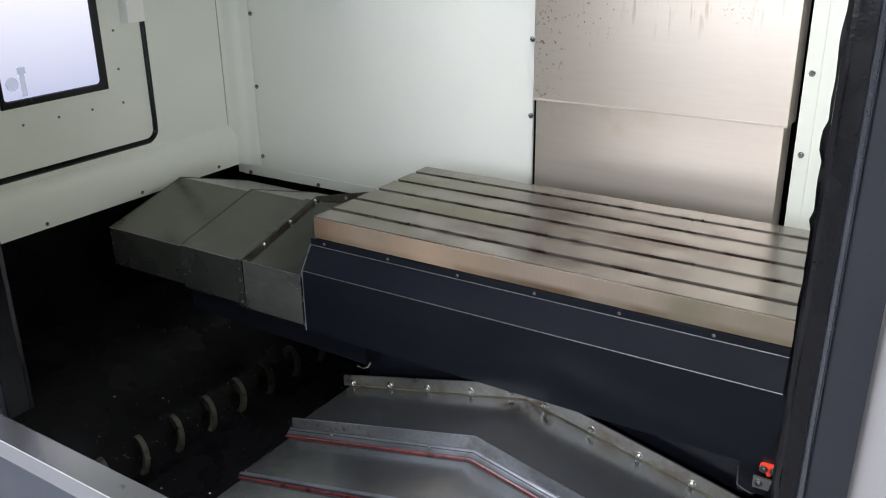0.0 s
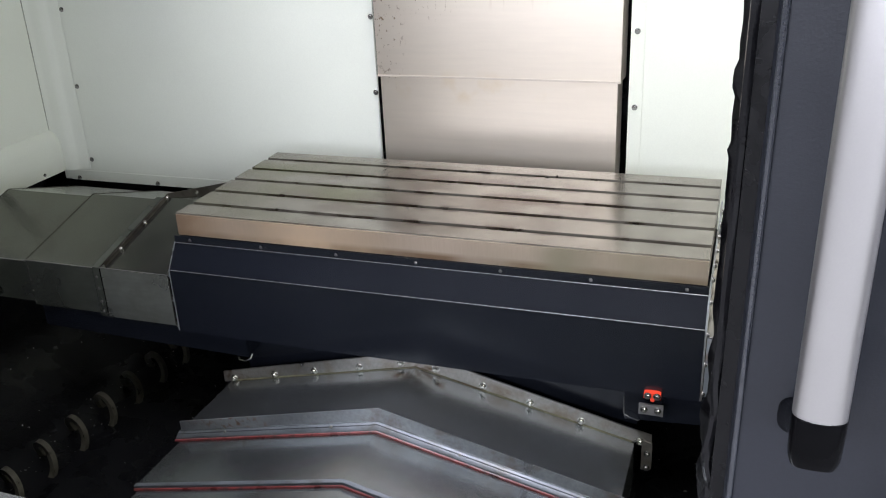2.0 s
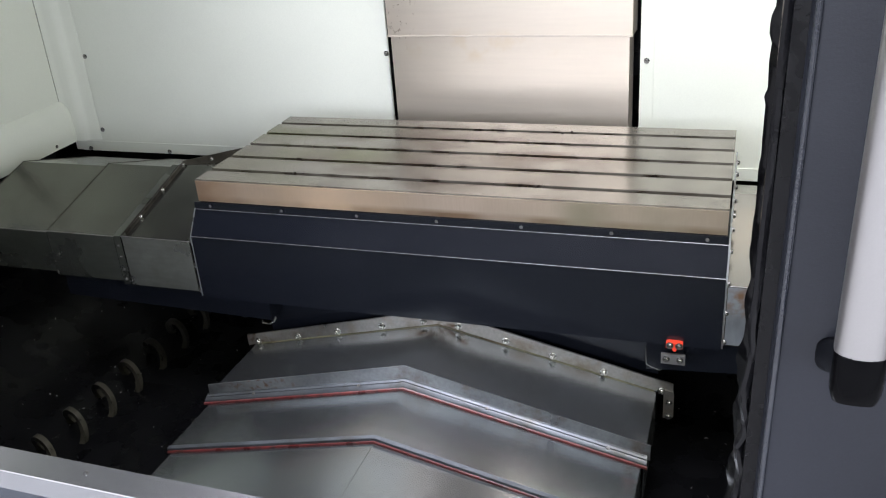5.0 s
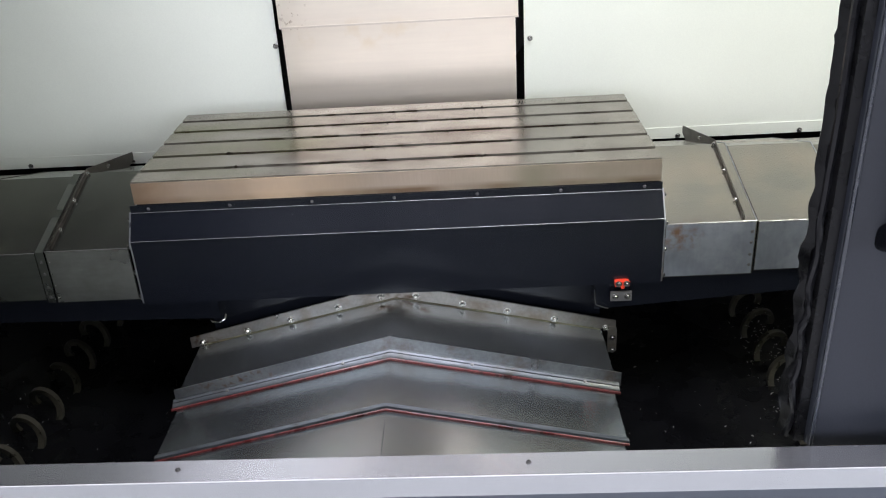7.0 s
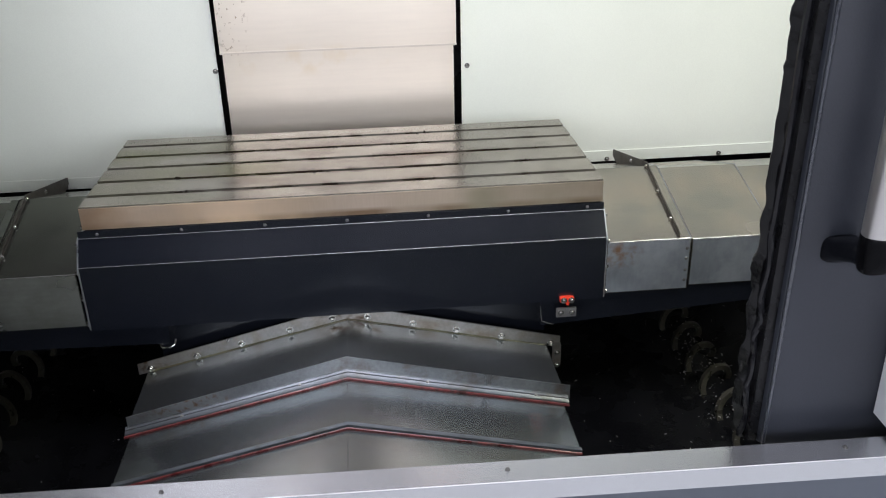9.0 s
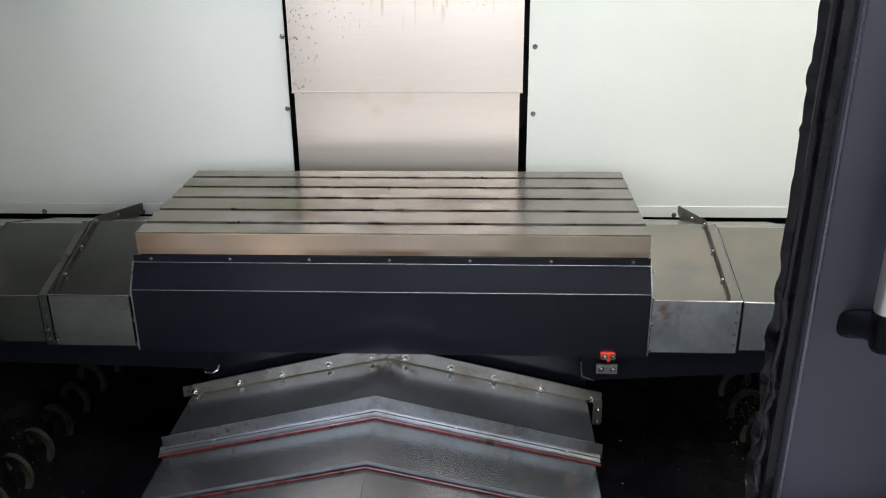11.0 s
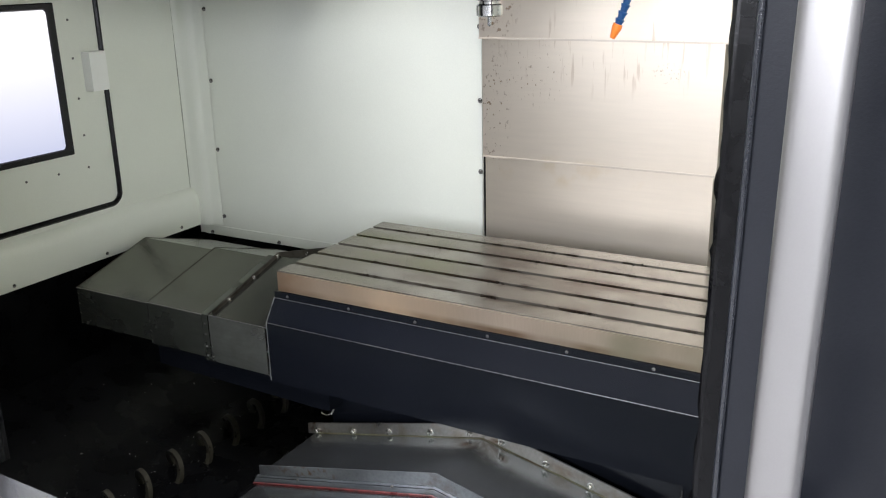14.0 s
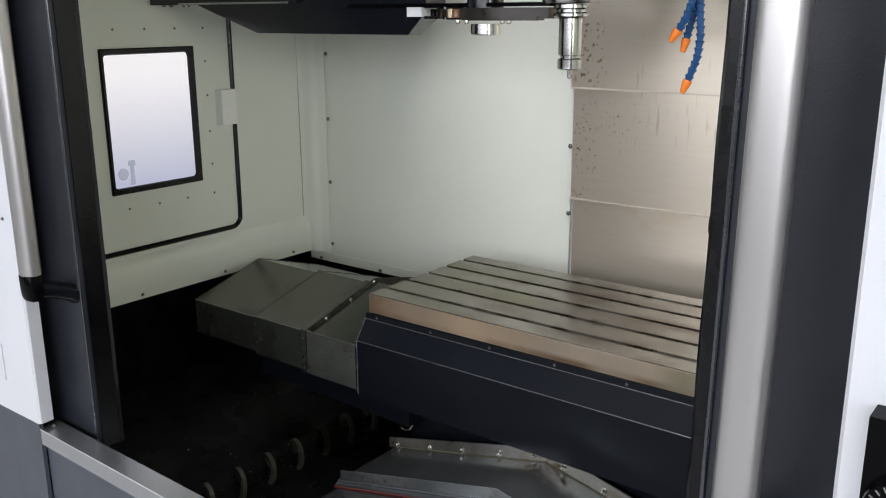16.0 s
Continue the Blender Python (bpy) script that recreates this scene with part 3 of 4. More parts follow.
for side, x in ((1, TX1 + 0.004), (-1, TX0 - 0.015)):
    bm = B()
    prism(bm, [(-0.0485, 0.522), (-0.0485, 0.701), (-0.004, 0.766), (0.55, 0.79), (0.55, 0.52)], x, x + side * 0.004, "x")
    pl = part("end_plate", bm, LIP_STEEL, tab, "oily steel end plate with bolts", bevel=0.001)
    for y, z in ((-0.045, 0.54), (-0.045, 0.615), (-0.045, 0.69), (-0.005, 0.75), (0.06, 0.775), (0.13, 0.78), (0.22, 0.78), (0.31, 0.78), (0.40, 0.78), (0.49, 0.78)):
        screw(pl, (x + side * 0.004, y, z), (side, 0, 0), SCREW)

# saddle casting under the table
bm = B()
box(bm, -0.52, 0.56, 0.035, 0.60, 0.38, 0.62)
saddle = thing("saddle_casting", (0, 0.3, 0.38), "dark painted saddle casting under the table", "casting")
part("saddle_body", bm, NAVY, saddle, bevel=0.004)
for x0, x1, z0, z1 in ((0.535, 1.15, 0.434, 0.475), (-0.478, -1.15, 0.455, 0.47)):
    bm = B()
    prism(bm, [(x0, 0.60), (x0, z0), (x1, z1), (x1, 0.60)], -0.030, 0.60, "y")
    part("saddle_wing", bm, NAVY, saddle, bevel=0.004)

# ---- X way covers ----
def cover_profile(d):
    return [(-0.047 + d, 0.532 + d), (-0.047 + d, 0.685 - d), (0.278, 0.777 - 1.4 * d), (0.60, 0.674 - d), (0.60, 0.55)]


def x_cover(side, edges, lip, red, front_screws):
    cov = thing("way_cover", (side * 1.05, 0.2, 0.53), "brushed steel telescopic way cover beside the table", "way cover", "table way covers")
    boxes = []
    for k, (a, b) in enumerate(edges):
        d = 0.006 * k
        bm = B()
        sheet(bm, cover_profile(d), 0.003, side * a, side * b, "x")
        box(bm, *sorted((side * b, side * (b - 0.004))), -0.03, 0.58, 0.56, 0.66 - d)
        # the left steel is a darkened copy, for the shade on that side
        c = part("cover_box", bm, LIT_RUST_STEEL if red else DIM_STEEL, cov, bevel=0.0012, flat=True)
        boxes.append(c)
        # thin front sheets carry the lit and shaded tones of one steel
        if not red:
            part("front_plate", box(B(), *sorted((side * (a + 0.002), side * (b - 0.003))), -0.0482 + d, -0.0472 + d, 0.535 + d, 0.683 - d), HALF_LIT_FRONT if k == 0 else SHADED_FRONT, c, "greenish front sheet with its shade in the colour")
        if red:
            part("front_plate", box(B(), *sorted((side * (a + 0.002), side * (b - 0.003))), -0.0482 + d, -0.0472 + d, 0.535 + d, 0.683 - d), LIT_FRONT_STEEL, c, "stained front sheet with bluish daylight in its colour")
        if front_screws and k < 2:
            for z in (0.56, 0.59, 0.625, 0.655):
                screw(c, (side * (b - 0.010), -0.0482 + d, z), (0, -1, 0), SMALL_SCREW)
        # bright line for the highlight along the front top fold
        part("worn_edge_glint", tube(B(), [(side * a, -0.0475 + d, 0.6855 - d), (side * (a + b) / 2, -0.0475 + d, 0.6855 - d), (side * b, -0.0475 + d, 0.6855 - d)], 0.0011, 6), ALU, c, "bright line for the worn metal edge and its glint")
        if not red:
            for z in (0.55, 0.585, 0.62, 0.655):
                screw(c, (side * (b - 0.006), -0.0484 + d, z), (0, -1, 0), RIVET, "rivet")
        # rolled rim where the next box slides in
        if k <= 2:
            xe = side * (b - 0.001)
            part("rolled_rim", tube(B(), [(xe, -0.046 + d, 0.6855 - d), (xe, 0.278, 0.7775 - 1.4 * d), (xe, 0.59, 0.6778 - d)], 0.0014, 6), LIP_STEEL if red else GRIMY_LIP, c)
        if k == 2:
            bm = B()
            sheet(bm, [(-0.048 + d, 0.60), (-0.048 + d, 0.686 - d), (0.278, 0.778 - 1.4 * d), (0.59, 0.6785 - d)], 0.003, side * (a - 0.002), side * (a + 0.003), "x")
            part("cover_hem", bm, LIP_STEEL, c)
    bm = B()
    prism(bm, [(-0.040, 0.6865), (-0.040, 0.698), (0.278, 0.790), (0.63, 0.712), (0.63, 0.690), (0.58, 0.6795), (0.278, 0.7755)], side * lip, side * (lip + 0.004), "x")
    l = part("wiper_lip", bm, GRIMY_LIP, cov, "raised grimy wiper lip with screws", bevel=0.0008)
    for y in (0.03, 0.15, 0.27, 0.42):
        z = 0.6915 + (y + 0.045) * 0.283 if y < 0.278 else 0.745
        screw(l, (side * lip, y, z), (-side, 0, 0), LIP_SCREW)
    if not red:
        # riveted end band between the first two covers
        bm = B()
        sheet(bm, cover_profile(0.001), 0.003, side * (edges[0][1] + 0.005), side * (edges[1][0] - 0.004), "x")
        band = part("end_band", bm, SHADED_FRONT, cov, bevel=0.001, flat=True)
        for z in (0.55, 0.58, 0.62, 0.655):
            screw(band, (side * (edges[0][1] + edges[1][0]) / 2, -0.0465, z), (0, -1, 0), SMALL_SCREW)
    return cov


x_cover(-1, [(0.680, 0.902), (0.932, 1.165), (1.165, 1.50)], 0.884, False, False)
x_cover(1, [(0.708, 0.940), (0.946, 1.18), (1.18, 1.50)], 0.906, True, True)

# ---- Y way cover ----
ycov = thing("way_cover", (0, -0.45, 0.33), "gabled brushed steel way cover with red wiper strips", "way cover")
def gable(zr, half, thick, y0, y1, drop=0.12, zoff=0.0):
    s = 0.227
    ze = zr - s * half
    return sheet(B(), [(-half, ze - drop), (-half, ze), (0, zr), (half, ze), (half, ze - drop)], thick, y0, y1, "y")
def gable_strip(section, half):
    """A strip of constant cross section (y, z at the ridge) that follows the gable from eave to eave."""
    bm = B()
    rows = [[bm.verts.new((x, y, z - 0.227 * abs(x))) for y, z in section] for x in (-half, 0.0, half)]
    for p, q in zip(rows, rows[1:]):
        bridge(bm, p, q)
    bm.faces.new(rows[0][::-1])
    bm.faces.new(rows[-1])
    return bm


c1 = part("cover_box", gable(0.478, 0.560, 0.003, -0.256, 0.0), STEEL_Y, ycov, bevel=0.001, flat=True)
c2 = part("cover_box", gable(0.457, 0.553, 0.003, -0.456, -0.252), STEEL_Y, ycov, bevel=0.001, flat=True)
c3 = part("cover_box", gable(0.444, 0.546, 0.003, -0.70, -0.452), STEEL_Y, ycov, bevel=0.001, flat=True)
c4 = part("cover_box", gable(0.432, 0.539, 0.003, -0.92, -0.698), STEEL_Y, ycov, bevel=0.001, flat=True)
bm = B()
prism(bm, [(-0.585, 0.345), (-0.585, 0.378), (0, 0.522), (0.600, 0.378), (0.600, 0.345), (0, 0.474)], -0.002, 0.003, "y")
fl = part("bolt_flange", bm, FLANGE_STEEL, ycov, "bolted steel flange with oil stains", bevel=0.001)
for x in (-0.55, -0.42, -0.295, -0.16, -0.04, 0.055, 0.18, 0.301, 0.43, 0.572):
    screw(fl, (x, -0.002, 0.496 - 0.243 * abs(x)), (0, -1, 0), BIG_SCREW, "bolt")
bm = B()
prism(bm, [(0.578, 0.362), (0.601, 0.357), (0.603, 0.350), (0.603, 0.284), (0.598, 0.278), (0.578, 0.278)], -0.0045, -0.0022, "y")
fl2 = part("side_flange", bm, FLANGE_STEEL, ycov, bevel=0.001)
for z in (0.325, 0.285):
    screw(fl2, (0.591, -0.0045, z), (0, -1, 0), SCREW, "bolt")
part("sealant_bead", gable_strip([(-0.0022, 0.4815), (-0.0050, 0.4800), (-0.0055, 0.4785), (-0.0022, 0.4778)], 0.555), SEALANT, ycov, "yellowed sealant bead along the flange")
bm = B()
prism(bm, [(-0.560, 0.338), (-0.560, 0.378), (0, 0.512), (0.572, 0.378), (0.572, 0.338), (0, 0.465)], -0.253, -0.250, "y")
lip = part("wiper_lip", bm, LIP_STEEL, ycov, "upright steel wiper lip", bevel=0.0008)
part("wiper_holder", gable_strip([(-0.253, 0.4785), (-0.2610, 0.4740), (-0.2614, 0.4715), (-0.2622, 0.4713), (-0.2627, 0.4722), (-0.2705, 0.4672), (-0.2715, 0.4655), (-0.2725, 0.4585), (-0.253, 0.466)], 0.566), HOLDER_STEEL, ycov, bevel=0.0008, flat=True)
part("wiper_strip", gable_strip([(-0.2718, 0.4638), (-0.2748, 0.4624), (-0.2754, 0.4578), (-0.2720, 0.4578)], 0.568), RED, ycov, "red wiper strip", flat=True)
part("cover_hem", gable_strip([(-0.450, 0.4588), (-0.4590, 0.4570), (-0.4600, 0.4555), (-0.4600, 0.446), (-0.450, 0.450)], 0.557), HOLDER_STEEL, ycov, flat=True)
part("wiper_strip", gable_strip([(-0.4598, 0.4505), (-0.4622, 0.4488), (-0.4627, 0.4446), (-0.4598, 0.4446)], 0.557), RED, ycov, "red wiper strip", flat=True)
part("cover_hem", gable_strip([(-0.689, 0.4465), (-0.6985, 0.4460), (-0.6985, 0.440), (-0.689, 0.443)], 0.550), SILL_STEEL, ycov, flat=True)
for x in (-0.42, -0.12, 0.2, 0.48):
    screw(lip, (x, -0.262, 0.4722 - 0.227 * abs(x)), (0, -0.65, 0.76), SMALL_SCREW)

# the bent ridge of each box
for c, zr, y0, y1 in ((c1, 0.478, -0.252, -0.003), (c2, 0.457, -0.449, -0.277), (c3, 0.444, -0.688, -0.465), (c4, 0.432, -0.915, -0.70)):
    part("ridge_fold", tube(B(), [(0, y0, zr - 0.0004), (0, (y0 + y1) / 2, zr - 0.0004), (0, y1, zr - 0.0004)], 0.0010, 8), STEEL_Y, c)

# ---- augers ----
def auger(x, hand, za, y0):
    a = thing("chip_auger", (x, 0.1, 0.06), "oily steel chip auger lying in its trough", "chip auger", "chip augers")
    bm = B()
    turns, n, pitch = 11, 24, 0.131
    prev = None
    for k in range(turns * n + 1):
        t = 2 * math.pi * k / n * hand
        y = y0 + pitch * k / n
        row = []
        for r, dy in ((0.044, 0.002), (0.0615, 0), (0.0615, 0.017), (0.044, 0.015)):
            row.append(bm.verts.new((x + r * math.cos(t), y + dy, za + r * math.sin(t))))
        if prev:
            bridge(bm, prev, row)
        prev = row
    part("flight", bm, AUGER, a, "spiral steel flight")
    return a


auger(-1.062, 1, 0.145, -0.666)
auger(1.112, -1, 0.132, -0.69)

# ---- bracket and limit dog ----
br = thing("switch_bracket", (0.599, -0.06, 0.47), "small zinc plate with two bolts below the table", "bracket")
plt = part("plate", box(B(), 0.572, 0.627, -0.064, -0.058, 0.476, 0.503), ALU, br, bevel=0.002)
part("spacer", box(B(), 0.575, 0.622, -0.058, -0.030, 0.476, 0.502), NAVY, br)
for x in (0.584, 0.615):
    screw(plt, (x, -0.064, 0.489), (0, -1, 0), SCREW, "bolt")
dog = thing("limit_dog", (0.599, -0.06, 0.53), "red painted limit stop with two bolts on the apron", "limit stop")
bm = B()
prism(bm, [(0.582, 0.521), (0.582, 0.533), (0.590, 0.535), (0.612, 0.535), (0.620, 0.533), (0.620, 0.521), (0.608, 0.520), (0.605, 0.513), (0.599, 0.513), (0.596, 0.520)], -0.066, -0.050, "y")
dg = part("dog", bm, RED_PAINT, dog, bevel=0.0015)
for x in (0.591, 0.612):
    screw(dg, (x, -0.066, 0.528), (0, -1, 0), SCREW)
tagged(part("wire_clip", tube(B(), [(-0.505, -0.032, 0.452), (-0.500, -0.040, 0.449), (-0.478, -0.044, 0.451), (-0.465, -0.040, 0.457), (-0.462, -0.031, 0.468)], 0.0022, 6), BOLT), "small bent wire clip under the saddle", "wire clip")

tagged(part("wire_clip", tube(B(), [(0.534, -0.032, 0.496), (0.535, -0.036, 0.470), (0.537, -0.042, 0.455), (0.552, -0.044, 0.449), (0.568, -0.040, 0.441), (0.572, -0.031, 0.437)], 0.0013, 6), DARK_BOLT), "small bent wire clip under the saddle", "wire clip")

# ---- machine front: sill, doors, outer panels ----
sill = thing("door_sill", (0.05, -0.96, 0.66), "folded stainless steel door sill with screws", "door sill", kind="structure")
bm = B()
sheet(bm, [(-1.001, 0.672), (-1.001, 0.712), (-0.947, 0.712), (-0.947, 0.672)], 0.003, -0.875, 1.20, "x")
sl = part("sill_plate", bm, SILL_STEEL, sill, bevel=0.002)
# lighter tube in place of the highlight on the sill's front fold
part("worn_edge_glint", tube(B(), [(-0.875, -1.0008, 0.7118), (0.0, -1.0008, 0.7118), (1.20, -1.0008, 0.7118)], 0.0009, 6), FOLD_HIGHLIGHT, sl, "bright line for the highlight on the fold")
for x in (-0.852, -0.288, 0.288, 0.875):
    screw(sl, (x, -0.970, 0.712), (0, 0, 1), SMALL_SCREW)
fp = part("front_panel", box(B(), -0.856, 1.2, -0.990, -0.980, 0.08, 0.678), GREY_PANEL, bevel=0.002)
tagged(fp, "anthracite painted lower front panel", "machine panel", kind="structure")
fp2 = part("front_panel", box(B(), -2.0, -0.860, -1.002, -0.992, 0.08, 0.726), GREY_PANEL, bevel=0.002)
tagged(fp2, "anthracite painted lower front panel", "machine panel", kind="structure")
bm = B()
sheet(bm, [(-2.0, -0.985), (-0.858, -0.985), (-0.853, -0.980), (-0.856, -0.948)], -0.003, 0.727, 2.2, "z")
lw = tagged(part("outer_panel_left", bm, PANEL_WHITE, bevel=0.002), "white painted outer front panel", "machine panel", kind="structure")
bm = B()
sheet(bm, [(0.962, -0.915), (0.957, -1.033), (0.962, -1.040), (2.0, -1.040)], -0.003, 0.727, 2.2, "z")
rw = tagged(part("outer_panel_right", bm, PANEL_WHITE, bevel=0.002), "white painted outer front panel", "machine panel", kind="structure")

for ob in (sill,):
    ob.rotation_euler.z = radians(-1.15)
for ob in (fp, fp2):
    ob.matrix_basis = Matrix.Translation((0.05, -0.96, 0)) @ Matrix.Rotation(radians(-1.15), 4, "Z") @ Matrix.Translation((-0.05, 0.96, 0))

# right door
dr = thing("sliding_door", (1.2, -0.95, 0.72), "dark painted sliding door with long aluminium handle", "sliding door", "sliding doors")
bm = B()
sheet(bm, [(0.759, -0.825), (0.759, -0.893), (0.763, -0.903), (0.773, -0.909), (1.60, -0.909)], -0.004, 0.665, 2.1, "z")
part("stile", bm, DOOR_PAINT, dr, bevel=0.0015)
part("stile_bead", tube(B(), [(0.767, -0.9085, z) for z in (0.666, 1.2, 1.7, 2.1)], 0.004, 12), DOOR_EDGE, dr)
# rubber edge: torn flap, round bead and crinkled strip
bm = B()
rows = []
for k in range(145):
    z = 0.664 + k * 0.0100
    low = max(0.0, min(1.0, (1.19 - z) / 0.15))
    wob = 0.0024 * math.sin(z * 74) * low + 0.002 * math.sin(z * 29 + 1.3) * low + 0.003 * noise.noise((0, 0, z * 30)) + 0.0026 * noise.noise((3, 0, z * 95)) * low
    torn = 0.003 if abs(z - 1.425) < 0.012 or abs(z - 1.345) < 0.008 else 0.0
    rows.append([(0.747, -0.868, z), (0.736 + 0.4 * wob, -0.864 + wob, z), (0.727 + wob - torn, -0.853 - 0.6 * wob, z), (0.7285 + wob - torn, -0.849 - 0.6 * wob, z), (0.738 + 0.4 * wob, -0.859 + wob, z), (0.747, -0.863, z)])
vs = [[bm.verts.new(p) for p in r] for r in rows]
for p, q in zip(vs, vs[1:]):
    bridge(bm, p, q)
part("seal_flap", bm, SEAL, dr, "torn wavy black rubber flap")
zs = [0.665 + k * 0.010 for k in range(144)]
part("seal_bead", tube(B(), [(0.7400 + 0.0038 * math.sin(z * 61 + 2 + 1.5 * noise.noise((5, 0, z * 9))) * max(0, min(1, (1.15 - z) / 0.2)), -0.876 + 0.002 * math.sin(z * 23 + 1), z) for z in zs], 0.0068, 8), RUBBER, dr, "black rubber bead")
bm = B()
box(bm, 0.744, 0.7605, -0.896, -0.836, 0.666, 2.1)
part("edge_strip", bm, CRINKLE, dr, "black crinkled edge strip", bevel=0.004)


def handle(door, x, y, zb, zt, wall, name="handle"):
    bm = B()
    sec = []
    for k in range(28):
        a = 2 * math.pi * k / 28
        c, d = math.cos(a), math.sin(a)
        sec.append((x + 0.0264 * math.copysign(abs(c) ** 0.74, c), y + 0.0205 * math.copysign(abs(d) ** 0.70, d)))
    prism(bm, sec, zb, zt, "z")
    h = part(name, bm, ALU, door, "long aluminium handle bar")
    bm = B()

    def oval(cx, cy, cz, a, b, flat):
        ring_ = []
        for k in range(24):
            t = 2 * math.pi * k / 24
            c, d = math.cos(t), math.sin(t)
            u, v = a * math.copysign(abs(c) ** 0.62, c), b * math.copysign(abs(d) ** 0.62, d)
            ring_.append(bm.verts.new((cx + u, cy + v, cz) if flat else (cx + u, cy, cz + v)))
        return ring_

    # upright cup over the bar's end, rounded below
    cup = [oval(x, y, zb - dz, a, b, True) for dz, a, b in ((-0.002, 0.0258, 0.0200), (0.0, 0.0268, 0.0209), (0.030, 0.0264, 0.0207), (0.048, 0.0256, 0.0195), (0.058, 0.0225, 0.016), (0.062, 0.015, 0.010))]
    # arm from the cup back to the door, widening to its foot
    cap_bm, bm = bm, B()
    arm = [oval(x, yy, zb - dz, a, b, False) for yy, dz, a, b in ((y, 0.036, 0.020, 0.020), (y + 0.35 * (wall - y), 0.042, 0.0215, 0.021), (y + 0.8 * (wall - y), 0.056, 0.027, 0.022), (wall - 0.004, 0.066, 0.032, 0.024), (wall + 0.001, 0.066, 0.033, 0.025))]
    for p, q in zip(arm, arm[1:]):
        bridge(bm, p, q)
    bm.faces.new(arm[0][::-1])
    bm.faces.new(arm[-1])
    part("mount_arm", bm, ARM_PLASTIC, h, "dark grey plastic arm to the door")
    bm = cap_bm
    for p, q in zip(cup, cup[1:]):
        bridge(bm, p, q)
    bm.faces.new(cup[0][::-1])
    bm.faces.new(cup[-1])
    part("end_cap", bm, PLASTIC, h, "black plastic handle end")
    return h


handle(dr, 0.8412, -1.007, 1.119, 2.05, -0.909)
dr.rotation_euler.y = 0.012
dl = thing("sliding_door", (-1.0, -0.95, 0.72), "dark painted sliding door with long aluminium handle", "sliding door", "sliding doors")
bm = B()
sheet(bm, [(-1.6, -0.908), (-0.743, -0.908), (-0.736, -0.902), (-0.736, -0.850)], -0.004, 0.665, 2.1, "z")
part("stile", bm, DOOR_PAINT, dl, bevel=0.002)
part("stile_bead", tube(B(), [(-0.7375, -0.9055, z) for z in (0.666, 1.2, 1.7, 2.1)], 0.0022, 10), DOOR_EDGE, dl)
part("edge_strip", box(B(), -0.7355, -0.7305, -0.895, -0.848, 0.666, 2.1), SEAL, dl, "black rubber edge strip", bevel=0.002)
bm = B()
rows = []
for k in range(145):
    z = 0.664 + k * 0.0100
    wob = 0.0015 * noise.noise((9, 0, z * 24))
    rows.append([(-0.740, -0.852, z), (-0.735 + wob, -0.846, z), (-0.731 + wob, -0.838, z), (-0.733 + wob, -0.836, z), (-0.738 + wob, -0.843, z), (-0.743, -0.848, z)])
vs = [[bm.verts.new(p) for p in q] for q in rows]
for p, q in zip(vs, vs[1:]):
    bridge(bm, p, q)
part("seal_flap", bm, SEAL, dl, "black rubber edge flap")
handle(dl, -0.774, -1.000, 1.128, 2.05, -0.908)

# ---- spindle, tool, changer, hoses ----
tool = thing("tool_holder", (-0.014, 0.08, 1.53), "polished steel tool holder with a small end mill", "tool holder")
SX, SY = -0.014, 0.08
part("end_mill", lathe(B(), (SX, SY, 1.531), [(0, 0.001), (0.003, 0.005), (0.026, 0.005)], 12), CHROME, tool)
part("collet_nut", lathe(B(), (SX, SY, 1.554), [(0, 0.026), (0.003, 0.031), (0.026, 0.031), (0.029, 0.027)]), CHROME, tool, "knurled collet nut")
part("holder_body", lathe(B(), (SX, SY, 1.583), [(0, 0.024), (0.006, 0.024), (0.008, 0.0295), (0.098, 0.0295)]), CHROME, tool)
part("flange", lathe(B(), (SX, SY, 1.681), [(0, 0.036), (0.006, 0.044), (0.012, 0.044), (0.016, 0.036), (0.022, 0.036), (0.026, 0.044), (0.034, 0.044), (0.036, 0.035)]), CHROME, tool)
head = thing("spindle_head", (SX, 0.3, 1.72), "dark spindle head above the tool", "spindle head")
part("spindle_nose", lathe(B(), (SX, SY, 1.718), [(0, 0.07), (0.01, 0.075), (0.08, 0.075)]), CHROME, head)
part("housing", box(B(), -0.22, 0.20, -0.05, 0.72, 1.79, 2.14), NAVY, head, bevel=0.01)
part("coolant_manifold", box(B(), 0.19, 0.345, 0.10, 0.20, 1.795, 1.86), NAVY, head, bevel=0.004)
atc = thing("tool_changer", (-0.28, 0.09, 1.64), "dark tool changer arm with round hub and gripper", "tool changer")
part("hub", lathe(B(), (-0.284, 0.09, 1.637), [(0, 0.034), (0.003, 0.040), (0.03, 0.040)]), CHROME, atc)
bm = B()
prism(bm, [(-0.345, 0.055), (-0.30, 0.035), (-0.19, 0.035), (-0.15, 0.055), (-0.067, 0.060), (-0.067, 0.105), (-0.15, 0.115), (-0.19, 0.145), (-0.30, 0.145), (-0.345, 0.125)], 1.681, 1.709, "z")
prism(bm, [(-0.340, 0.060), (-0.30, 0.040), (-0.18, 0.040), (-0.105, 0.062), (-0.105, 0.103), (-0.18, 0.140), (-0.30, 0.140), (-0.340, 0.120)], 1.676, 1.6812, "z")
part("arm", bm, ARM_BROWN, atc, bevel=0.0015, seg=1)
# gripper: clamp cheeks, a jaw with two rollers, a pale stop block
bm = B()
box(bm, -0.392, -0.345, 0.050, 0.125, 1.678, 1.683)
box(bm, -0.392, -0.345, 0.050, 0.125, 1.707, 1.713)
box(bm, -0.398, -0.391, 0.048, 0.127, 1.678, 1.713)
part("clamp", bm, CHROME, atc, "bright steel clamp", bevel=0.001, seg=1)
bm = B()
